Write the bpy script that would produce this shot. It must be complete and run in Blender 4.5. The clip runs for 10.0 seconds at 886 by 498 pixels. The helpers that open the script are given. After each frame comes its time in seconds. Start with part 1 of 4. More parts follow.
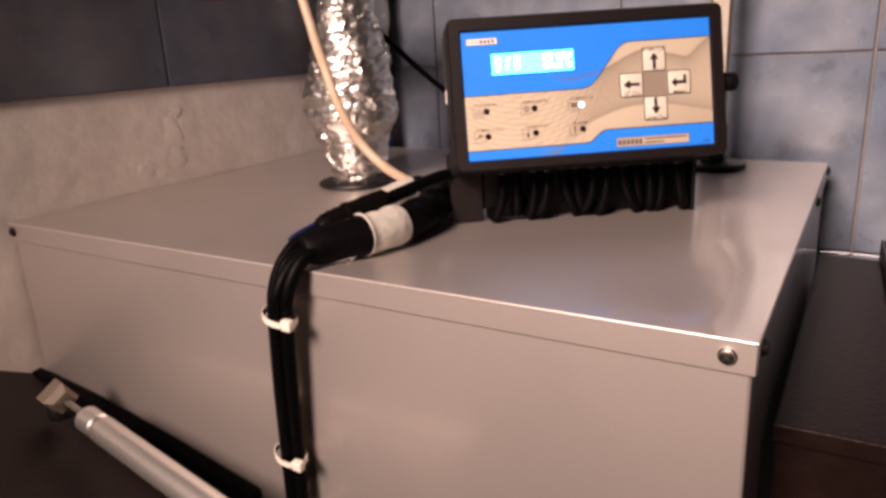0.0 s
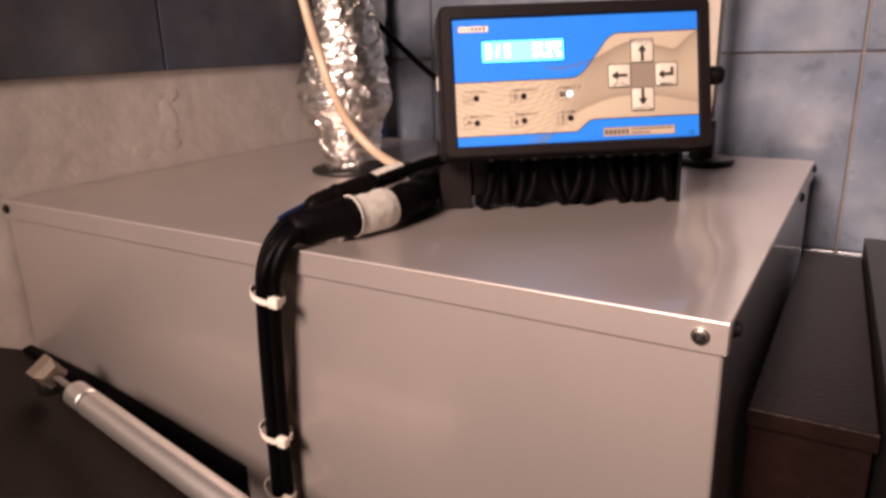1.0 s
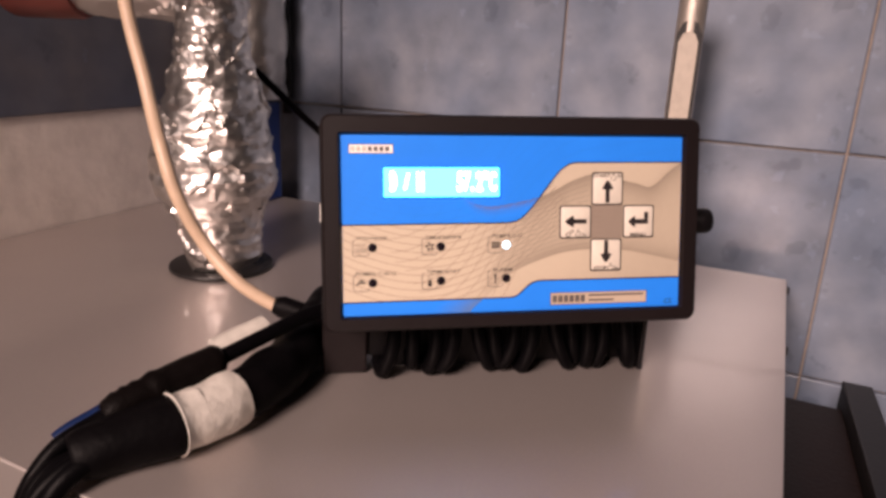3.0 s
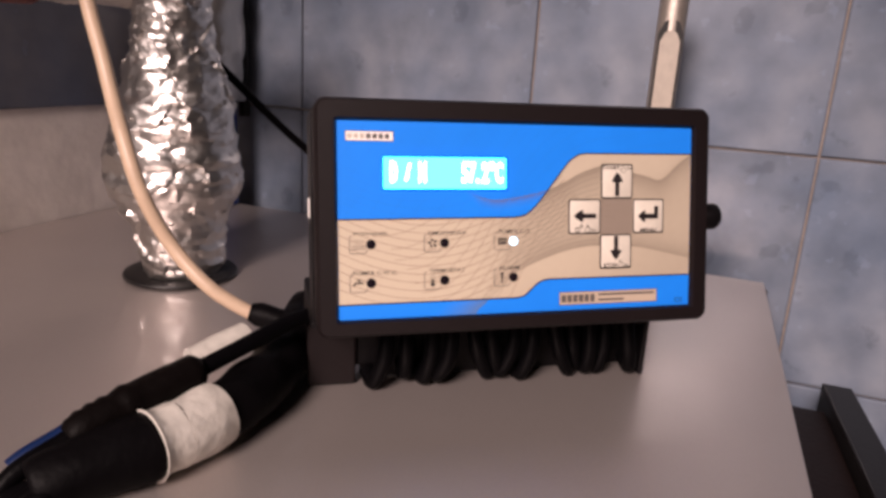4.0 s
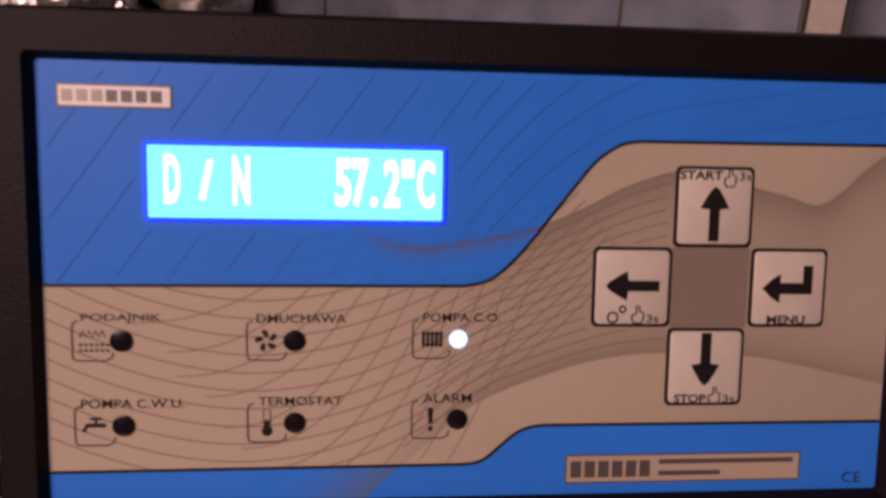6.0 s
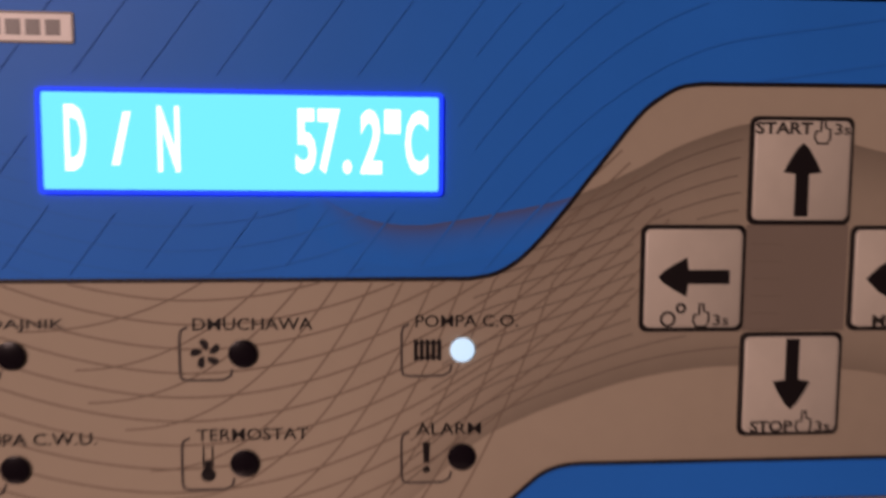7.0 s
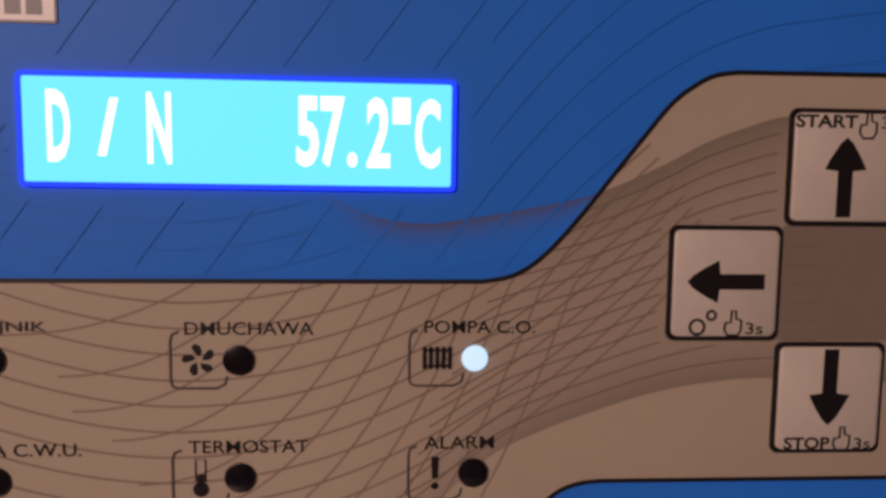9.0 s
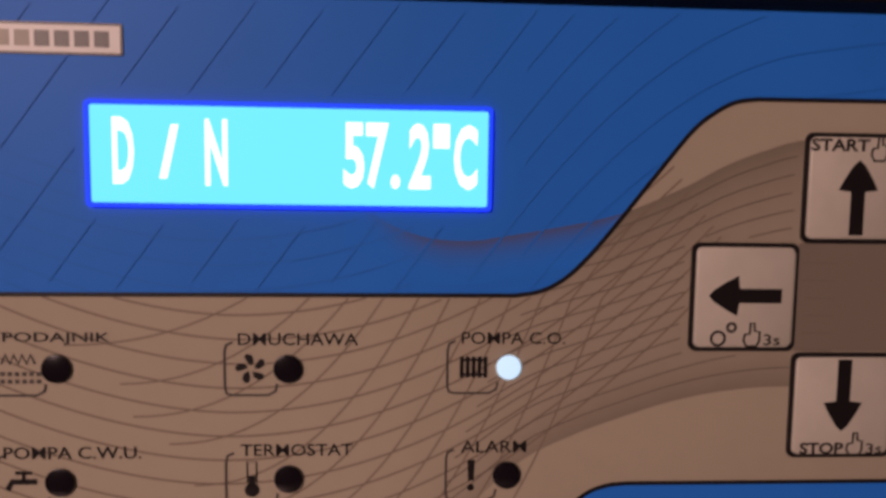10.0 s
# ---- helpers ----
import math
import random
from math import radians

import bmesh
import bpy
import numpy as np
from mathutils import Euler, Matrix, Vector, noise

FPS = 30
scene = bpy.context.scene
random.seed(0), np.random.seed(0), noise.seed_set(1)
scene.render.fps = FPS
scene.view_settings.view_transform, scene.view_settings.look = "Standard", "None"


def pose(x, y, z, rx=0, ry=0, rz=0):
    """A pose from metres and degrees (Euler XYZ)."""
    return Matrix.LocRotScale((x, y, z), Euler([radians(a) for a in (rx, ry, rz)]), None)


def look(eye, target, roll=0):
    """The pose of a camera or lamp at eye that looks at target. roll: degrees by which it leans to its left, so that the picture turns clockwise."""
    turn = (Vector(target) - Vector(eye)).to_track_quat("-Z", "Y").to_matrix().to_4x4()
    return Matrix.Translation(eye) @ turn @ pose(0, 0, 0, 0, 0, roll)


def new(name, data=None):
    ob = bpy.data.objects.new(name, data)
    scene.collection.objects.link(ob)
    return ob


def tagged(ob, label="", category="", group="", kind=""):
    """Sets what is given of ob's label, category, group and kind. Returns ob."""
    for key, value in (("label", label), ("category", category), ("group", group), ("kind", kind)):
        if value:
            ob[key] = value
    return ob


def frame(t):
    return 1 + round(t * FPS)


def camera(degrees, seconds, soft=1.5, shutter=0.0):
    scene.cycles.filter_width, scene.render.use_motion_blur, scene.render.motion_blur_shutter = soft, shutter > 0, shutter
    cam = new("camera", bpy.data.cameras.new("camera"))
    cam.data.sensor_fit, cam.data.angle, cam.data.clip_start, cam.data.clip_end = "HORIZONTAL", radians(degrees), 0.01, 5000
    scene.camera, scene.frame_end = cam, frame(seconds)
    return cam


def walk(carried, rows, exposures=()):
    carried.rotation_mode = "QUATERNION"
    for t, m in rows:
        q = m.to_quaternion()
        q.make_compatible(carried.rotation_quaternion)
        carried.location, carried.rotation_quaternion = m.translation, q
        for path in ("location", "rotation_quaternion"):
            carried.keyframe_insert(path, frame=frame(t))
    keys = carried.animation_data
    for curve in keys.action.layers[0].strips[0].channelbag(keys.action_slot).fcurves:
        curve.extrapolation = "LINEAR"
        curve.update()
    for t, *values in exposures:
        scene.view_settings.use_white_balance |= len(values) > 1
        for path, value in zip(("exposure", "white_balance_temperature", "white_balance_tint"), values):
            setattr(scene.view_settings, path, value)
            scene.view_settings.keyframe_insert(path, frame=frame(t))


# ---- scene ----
cam = camera(65.5, 10.0, soft=3.15, shutter=0.5)
# seconds, the eye, the turn about x, y and z
PATH = [
    (0, (0.03745, -0.36296, 1.45748), (73.462, 3.002, 31.255)),
    (0.5, (0.04026, -0.37044, 1.45135), (73.900, 1.609, 31.589)),
    (1, (0.04967, -0.36957, 1.44858), (73.293, 1.615, 31.321)),
    (1.5, (0.04176, -0.35933, 1.43846), (71.995, 1.469, 31.428)),
    (1.8, (0.00479, -0.35472, 1.47027), (71.504, -0.513, 30.994)),
    (2, (0.01171, -0.34305, 1.47932), (73.131, -0.980, 31.537)),
    (2.2, (0.00552, -0.28924, 1.51097), (71.291, -2.798, 28.983)),
    (2.4, (-0.01, -0.262, 1.505), (73.466, -3.835, 26.647)),
    (2.5, (-0.01416, -0.24473, 1.50676), (74.127, -3.072, 26.984)),
    (2.7, (-0.02119, -0.20145, 1.51840), (73.296, -2.756, 26.863)),
    (3.8, (-0.06762, -0.17163, 1.51120), (73.107, -2.606, 21.660)),
    (4, (-0.07463, -0.17210, 1.49783), (74.567, -3.298, 21.105)),
    (4.2, (-0.07940, -0.14802, 1.50950), (74.406, -2.935, 22.808)),
    (4.5, (-0.07223, -0.07640, 1.49478), (74.174, -1.958, 28.523)),
    (4.7, (-0.076, -0.023, 1.478), (74.481, -1.638, 30.052)),
    (4.8, (-0.08096, -0.00196, 1.47374), (73.701, -1.254, 30.460)),
    (5, (-0.08449, 0.01615, 1.47652), (72.503, -0.387, 32.034)),
    (5.2, (-0.09647, 0.02394, 1.47561), (75.113, -1.035, 32.184)),
    (5.5, (-0.10041, 0.03050, 1.48376), (73.736, -2.246, 31.540)),
    (5.6, (-0.094, 0.031, 1.482), (73.734, -2.304, 31.764)),
    (5.7, (-0.09236, 0.03577, 1.48065), (72.784, -2.635, 30.841)),
    (6.8, (-0.10325, 0.07060, 1.45696), (72.652, -1.846, 31.429)),
    (7, (-0.10932, 0.08178, 1.45703), (73.568, -1.765, 31.458)),
    (7.5, (-0.11540, 0.08886, 1.45400), (73.675, -2.834, 31.760)),
    (8, (-0.11871, 0.08449, 1.45425), (73.385, -2.584, 32.255)),
    (8.5, (-0.11453, 0.08556, 1.45518), (73.464, -2.240, 32.245)),
    (9, (-0.11498, 0.08899, 1.45562), (72.932, -2.121, 32.026)),
    (9.5, (-0.11824, 0.08340, 1.45513), (72.825, -2.129, 32.591)),
    (10, (-0.11632, 0.08042, 1.45988), (73.126, -2.062, 32.427)),
]
EXPOSURES = [(0.0, -0.06, 6500, 10), (2.0, -0.08, 6500, 10), (2.7, -0.2, 6450, 13), (3.8, -0.32, 5900, 8), (4.5, -0.52, 6000, 12), (5.0, -1.0, 6500, 21),
             (5.2, -1.0, 9000, 60), (5.5, -1.5, 6900, 62), (5.8, -1.55, 6700, 40), (6.8, -2.2, 6700, 24), (10.0, -2.2, 6700, 24)]
walk(cam, [(t, pose(*eye, *turn)) for t, eye, turn in PATH], EXPOSURES)

# ---------------------------------------------------------------- light
world = bpy.data.worlds.new("world")
scene.world = world
world.use_nodes = True
world.node_tree.nodes["Background"].inputs[0].default_value = (0.005, 0.0045, 0.004, 1)
world.node_tree.nodes["Background"].inputs[1].default_value = 1.0


def lamp(name, where, power, radius, colour):
    data = bpy.data.lights.new(name, "POINT")
    data.energy, data.shadow_soft_size, data.color = power, radius, colour
    ob = new(name, data)
    ob.location = where
    return ob


# unseen bulb behind the camera, plus an added spot to dim the lower left
BULB, AIM = (-0.22, -1.42, 2.27), (-0.12, 0.15, 1.36)
lamp("room_bulb", BULB, 46.0, 0.3, (1.0, 0.735, 0.635))
cone = bpy.data.lights.new("falloff_spot", "SPOT")
cone.energy, cone.shadow_soft_size, cone.color, cone.spot_size, cone.spot_blend = 355.0, 0.3, (1.0, 0.735, 0.635), radians(49), 1.0
new("falloff_spot", cone).matrix_world = look(BULB, AIM)

TOP = 1.30        # the casing's top
WIDE, DEEP = 0.735, 0.562
WALL = 0.613      # the tiled wall behind


# ---------------------------------------------------------------- materials
def material(name, colour, rough=0.5, metal=0.0, grain=0.0, grain_size=60.0, stain=0.0, stain_size=6.0, bump=0.0, bump_size=200.0,
             vary=0.0, stain_colour=None, spec=0.5, coat=0.0, depth=0.002, fleck=0.0):
    m = bpy.data.materials.new(name)
    m.use_nodes = True
    t = m.node_tree
    b = t.nodes["Principled BSDF"]
    b.inputs["Roughness"].default_value = rough
    b.inputs["Metallic"].default_value = metal
    b.inputs["Specular IOR Level"].default_value = spec
    b.inputs["Coat Weight"].default_value = coat
    co = t.nodes.new("ShaderNodeTexCoord")
    last = None

    def noise_mix(size, amount, other, detail=4.0, lo=0.35, hi=0.7):
        nonlocal last
        n = t.nodes.new("ShaderNodeTexNoise")
        n.inputs["Scale"].default_value, n.inputs["Detail"].default_value = size, detail
        t.links.new(co.outputs["Object"], n.inputs["Vector"])
        r = t.nodes.new("ShaderNodeMapRange")
        r.inputs[1].default_value, r.inputs[2].default_value, r.inputs[4].default_value = lo, hi, amount
        t.links.new(n.outputs[0], r.inputs[0])
        mix = t.nodes.new("ShaderNodeMix")
        mix.data_type = "RGBA"
        t.links.new(r.outputs[0], mix.inputs[0])
        if last is None:
            mix.inputs[6].default_value = (*colour, 1)
        else:
            t.links.new(last, mix.inputs[6])
        mix.inputs[7].default_value = (*other, 1)
        last = mix.outputs[2]

    dark = tuple(c * 0.55 for c in colour)
    if stain:
        noise_mix(stain_size, stain, stain_colour or dark, 6.0)
    if grain:
        noise_mix(grain_size, grain, dark, 3.0)
    if fleck:
        noise_mix(26, fleck, tuple(c * 0.3 for c in colour), 9.0, 0.615, 0.66)
        noise_mix(60, fleck * 0.6, tuple(min(1, c * 2.2) for c in colour), 6.0, 0.64, 0.70)
    if vary:
        info = t.nodes.new("ShaderNodeObjectInfo")
        hsv = t.nodes.new("ShaderNodeHueSaturation")
        r = t.nodes.new("ShaderNodeMapRange")
        r.inputs[3].default_value, r.inputs[4].default_value = 1 - vary, 1 + vary
        t.links.new(info.outputs["Random"], r.inputs[0])
        t.links.new(r.outputs[0], hsv.inputs["Value"])
        if last is None:
            hsv.inputs["Color"].default_value = (*colour, 1)
        else:
            t.links.new(last, hsv.inputs["Color"])
        last = hsv.outputs[0]
    if last is None:
        b.inputs["Base Color"].default_value = (*colour, 1)
    else:
        t.links.new(last, b.inputs["Base Color"])
    if bump:
        n = t.nodes.new("ShaderNodeTexNoise")
        n.inputs["Scale"].default_value, n.inputs["Detail"].default_value = bump_size, 5.0
        t.links.new(co.outputs["Object"], n.inputs["Vector"])
        k = t.nodes.new("ShaderNodeBump")
        k.inputs["Strength"].default_value, k.inputs["Distance"].default_value = bump, depth
        t.links.new(n.outputs[0], k.inputs["Height"])
        t.links.new(k.outputs[0], b.inputs["Normal"])
    return m


def glowing(name, colour, strength):
    m = bpy.data.materials.new(name)
    m.use_nodes = True
    b = m.node_tree.nodes["Principled BSDF"]
    b.inputs["Base Color"].default_value = (*[min(1, c) * 0.3 for c in colour], 1)
    b.inputs["Roughness"].default_value = 0.6
    b.inputs["Specular IOR Level"].default_value = 0.15
    b.inputs["Emission Color"].default_value = (*colour, 1)
    b.inputs["Emission Strength"].default_value = strength
    return m


PAINT = material("grey_metallic_paint", (0.61, 0.55, 0.52), 0.5, 0.82, 0.12, 900, 0.2, 5, 0.03, 700, coat=0.62)
PAINT.node_tree.nodes["Principled BSDF"].inputs["Coat Roughness"].default_value = 0.1
STEEL_EDGE = material("bright_sheet_edge", (0.62, 0.56, 0.53), 0.35, 0.6, 0.2, 300)
DARK_GAP = material("dark_gap", (0.012, 0.011, 0.011), 0.7)
CHROME = material("zinc_plated_steel", (0.62, 0.60, 0.57), 0.22, 1.0, 0.2, 300)
BRUSHED = material("brushed_aluminium", (0.90, 0.87, 0.83), 0.35, 0.92, 0.15, 200)
SHEATH = material("dull_metal_sheath", (0.46, 0.41, 0.36), 0.5, 0.75, 0.3, 120, 0.3, 25, 0.2, 300)
CAST = material("cast_fitting", (0.19, 0.15, 0.115), 0.6, 0.3, 0.4, 60, 0.3, 20, 0.4, 300)
BROWN_STEEL = material("brown_painted_steel", (0.008, 0.0045, 0.0040), 0.4, 0.0, 0.4, 90, 0.5, 8, 0.25, 250, stain_colour=(0.016, 0.008, 0.007), spec=0.11)
BLACK_STEEL = material("black_steel", (0.006, 0.005, 0.005), 0.45, 0.0, 0.4, 120, 0.3, 10, 0.15, 300)
PLASTER = material("white_plaster", (0.74, 0.68, 0.62), 0.85, 0.0, 0.25, 45, 0.35, 9, 1.0, 20, stain_colour=(0.46, 0.385, 0.33), depth=0.0028)
TILE_BLUE = material("blue_grey_glazed_tile", (0.150, 0.190, 0.262), 0.2, 0.0, 0.5, 22, 0.95, 8, 0.06, 30, vary=0.08, stain_colour=(0.28, 0.305, 0.352), fleck=0.25)
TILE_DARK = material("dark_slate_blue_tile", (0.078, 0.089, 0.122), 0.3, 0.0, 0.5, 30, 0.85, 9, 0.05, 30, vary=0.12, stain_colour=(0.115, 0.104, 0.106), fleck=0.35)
GROUT = material("tile_grout", (0.30, 0.25, 0.215), 0.9, 0.0, 0.4, 150, 0.3, 20, 0.4, 300)
# for unseen walls and ceiling: near black, so little light bounces back
UNSEEN_DARK = material("unseen_room_dark", (0.085, 0.076, 0.070), 0.9, 0.0, 0.3, 20, 0.4, 2, 0.3, 60)
CONCRETE = material("concrete_floor", (0.13, 0.12, 0.11), 0.85, 0.0, 0.4, 25, 0.5, 2, 0.4, 80)
BLACK_PLASTIC = material("black_abs_plastic", (0.004, 0.0034, 0.004), 0.45, 0.0, 0.25, 400, 0.2, 30, 0.12, 1500, spec=0.14)
BEZEL = material("textured_bezel_plastic", (0.0080, 0.0055, 0.0058), 0.48, 0.0, 0.25, 500, 0.25, 30, 0.2, 1800, spec=0.14)
RUBBER = material("black_cable_sheath", (0.0020, 0.0018, 0.0022), 0.4, 0.0, 0.3, 150, 0.2, 40, 0.1, 400, spec=0.04)
TAPE_BLACK = material("black_insulating_tape", (0.0026, 0.0022, 0.0026), 0.5, 0.0, 0.4, 90, 0.3, 40, 0.5, 90, spec=0.05)
SHRINK = material("brown_black_sleeve", (0.0034, 0.0025, 0.0024), 0.5, 0.0, 0.4, 120, 0.3, 40, 0.4, 150, spec=0.05)
TAPE_WHITE = material("white_cloth_tape", (0.50, 0.47, 0.42), 0.75, 0.0, 0.35, 120, 0.3, 40, 0.6, 160)
BLUE_WIRE = material("blue_wire_sheath", (0.003, 0.012, 0.055), 0.35, 0.0, 0.2, 200)
NYLON = material("white_nylon_tie", (0.70, 0.64, 0.56), 0.4, 0.0, 0.15, 200)
BEIGE_WIRE = material("beige_cable_sheath", (0.52, 0.385, 0.27), 0.45, 0.0, 0.25, 90, 0.25, 15, 0.05, 300)
RED_CAP = material("red_brown_cap", (0.16, 0.035, 0.025), 0.45, 0.0, 0.3, 60, 0.3, 20)
BLUE_BOX = material("deep_blue_plastic", (0.008, 0.03, 0.16), 0.4, 0.0, 0.2, 60)
SCALE_WHITE = material("cream_scale", (0.44, 0.385, 0.32), 0.5, 0.0, 0.3, 130)
BLUE_FILM = material("blue_printed_film", (0.018, 0.195, 0.78), 0.5, 0.0, 0.1, 40, 0.15, 18, spec=0.22)
TAUPE_LINE = material("taupe_printed_line", (0.19, 0.152, 0.118), 0.5, spec=0.3)
BLUE_LINE = material("darker_blue_print", (0.019, 0.177, 0.69), 0.5, spec=0.22)
BEIGE_FILM = material("warm_grey_printed_film", (0.415, 0.338, 0.258), 0.5, 0.0, 0.08, 60, 0.15, 14, spec=0.3)
SWIRL = material("taupe_printed_film", (0.23, 0.187, 0.15), 0.5, 0.0, 0.1, 60, 0.25, 20, spec=0.3)
BROWN_LINE = material("brown_printed_line", (0.225, 0.175, 0.130), 0.5, spec=0.3)
INK = material("black_print", (0.012, 0.009, 0.010), 0.4)
GREY_INK = material("faded_grey_print", (0.085, 0.072, 0.066), 0.4)
PAD = material("silver_grey_keypad", (0.58, 0.53, 0.45), 0.42, 0.0, 0.15, 200)
SIGN_INK = material("brown_black_print", (0.020, 0.015, 0.014), 0.45)
LED_OFF = material("dark_indicator_lens", (0.010, 0.007, 0.010), 0.2)
LED_ON = glowing("lit_indicator_lens", (0.55, 0.82, 1.0), 4.4)
LCD_BACK = glowing("display_backlight", (0.095, 0.66, 1.0), 5.8)
LCD_TEXT = glowing("display_letters", (0.9, 1.0, 1.0), 6.2)
# the rim is made to glow, standing in for the blue halo round the display
LCD_RIM = glowing("display_rim_halo", (0.008, 0.05, 1.0), 6.0)
LOGO = material("white_badge_print", (0.78, 0.74, 0.70), 0.4)


def foil_material():
    m = bpy.data.materials.new("crumpled_aluminium_foil")
    m.use_nodes = True
    t = m.node_tree
    b = t.nodes["Principled BSDF"]
    b.inputs["Base Color"].default_value = (0.64, 0.615, 0.585, 1)
    b.inputs["Metallic"].default_value = 1.0
    b.inputs["Roughness"].default_value = 0.36
    co = t.nodes.new("ShaderNodeTexCoord")
    v = t.nodes.new("ShaderNodeTexVoronoi")
    v.inputs["Scale"].default_value = 105.0
    n = t.nodes.new("ShaderNodeTexNoise")
    n.inputs["Scale"].default_value, n.inputs["Detail"].default_value, n.inputs["Distortion"].default_value = 90.0, 6.0, 1.4
    t.links.new(co.outputs["Object"], n.inputs["Vector"])
    t.links.new(co.outputs["Object"], v.inputs["Vector"])
    add = t.nodes.new("ShaderNodeMath")
    t.links.new(v.outputs[0], add.inputs[0])
    t.links.new(n.outputs[0], add.inputs[1])
    k = t.nodes.new("ShaderNodeBump")
    k.inputs["Strength"].default_value, k.inputs["Distance"].default_value = 0.14, 0.003
    t.links.new(add.outputs[0], k.inputs["Height"])
    t.links.new(k.outputs[0], b.inputs["Normal"])
    return m


FOIL = foil_material()


# ---------------------------------------------------------------- mesh helpers
def thing(name, where, label, category, group="", kind=""):
    ob = new(name)
    ob.location = where
    ob.empty_display_size = 0.02
    return tagged(ob, label, category, group, kind)


def part(name, bm, mat, parent=None, label="", smooth=None, m=None):
    """Links a bmesh, in the place's own coordinates, as one mesh object under a thing."""
    if m is not None:
        bm.transform(m)
    me = bpy.data.meshes.new(name)
    bmesh.ops.recalc_face_normals(bm, faces=bm.faces)
    bm.to_mesh(me)
    bm.free()
    me.materials.append(mat)
    if smooth is not None:
        me.polygons.foreach_set("use_smooth", [True] * len(me.polygons))
        if smooth < 180:
            me.set_sharp_from_angle(angle=radians(smooth))
    ob = new(name, me)
    if parent is not None:
        ob.parent = parent
        base = parent.matrix_basis.copy()
        if parent.parent is not None:
            base = Matrix.Identity(4)
        ob.matrix_parent_inverse = base.inverted()
    return tagged(ob, label)


def box(x0, x1, y0, y1, z0, z1, bevel=0.0, segments=2):
    bm = bmesh.new()
    bmesh.ops.create_cube(bm, size=1.0)
    for v in bm.verts:
        v.co = ((x0 + x1) / 2 + v.co.x * (x1 - x0), (y0 + y1) / 2 + v.co.y * (y1 - y0), (z0 + z1) / 2 + v.co.z * (z1 - z0))
    if bevel:
        bmesh.ops.bevel(bm, geom=bm.edges[:], offset=bevel, segments=segments, affect="EDGES", profile=0.5)
    return bm


def merge(*bms):
    out = bms[0]
    for b in bms[1:]:
        me = bpy.data.meshes.new("join")
        b.to_mesh(me)
        b.free()
        out.from_mesh(me)
        bpy.data.meshes.remove(me)
    return out


def prism(points, z0, z1, bevel=0.0):
    """A flat outline in x and y, given thickness."""
    bm = bmesh.new()
    low = [bm.verts.new((x, y, z0)) for x, y in points]
    high = [bm.verts.new((x, y, z1)) for x, y in points]
    n = len(points)
    bm.faces.new(low[::-1])
    top = bm.faces.new(high)
    for i in range(n):
        bm.faces.new((low[i], low[(i + 1) % n], high[(i + 1) % n], high[i]))
    if bevel:
        bmesh.ops.bevel(bm, geom=list(top.edges), offset=bevel, segments=2, affect="EDGES", profile=0.5)
    return bm


def rounded(x0, x1, y0, y1, r, n=5):
    out = []
    for cx, cy, a in ((x1 - r, y1 - r, 0), (x0 + r, y1 - r, 90), (x0 + r, y0 + r, 180), (x1 - r, y0 + r, 270)):
        out += [(cx + r * math.cos(radians(a + 90 * i / n)), cy + r * math.sin(radians(a + 90 * i / n))) for i in range(n + 1)]
    return out


def spline(points, n=12):
    """A smooth run through the points."""
    p = [Vector(q) for q in points]
    p = [2 * p[0] - p[1]] + p + [2 * p[-1] - p[-2]]
    out = []
    for i in range(1, len(p) - 2):
        a, b, c, d = p[i - 1:i + 3]
        for k in range(n):
            t = k / n
            out.append(0.5 * ((2 * b) + (c - a) * t + (2 * a - 5 * b + 4 * c - d) * t * t + (3 * b - a - 3 * c + d) * t ** 3))
    return out + [p[-2]]


def tube(points, radius, sides=12, wobble=0.0, seed=0.0, caps=True):
    """A round bar along the points; the radius is one number or one for each point."""
    bm = bmesh.new()
    pts = [Vector(q) for q in points]
    side = Vector((0.31, 0.17, 0.93)).normalized()
    rings = []
    for i, p in enumerate(pts):
        d = (pts[min(i + 1, len(pts) - 1)] - pts[max(i - 1, 0)]).normalized()
        side = (side - d * side.dot(d)).normalized()
        up = d.cross(side)
        r = radius[i] if isinstance(radius, (list, tuple)) else radius
        ring = []
        for k in range(sides):
            a = 2 * math.pi * k / sides
            w = side * math.cos(a) + up * math.sin(a)
            rr = r
            if wobble:
                rr += wobble * noise.noise((p + w * r) * 55 + Vector((seed, 0, 0)))
            ring.append(bm.verts.new(p + w * rr))
        rings.append(ring)
    for a, b in zip(rings, rings[1:]):
        for k in range(sides):
            bm.faces.new((a[k], a[(k + 1) % sides], b[(k + 1) % sides], b[k]))
    if caps:
        bm.faces.new(rings[0][::-1])
        bm.faces.new(rings[-1])
    return bm


def disc(centre, axis, radius, thick, sides=24, bevel=0.0):
    c, d = Vector(centre), Vector(axis).normalized()
    b = min(bevel, thick / 2)
    if b:
        return tube([c, c + d * b * 0.3, c + d * b, c + d * (thick - b), c + d * (thick - b * 0.3), c + d * thick],
                    [radius - b, radius - b * 0.3, radius, radius, radius - b * 0.3, radius - b], sides)
    return tube([c, c + d * thick], radius, sides)


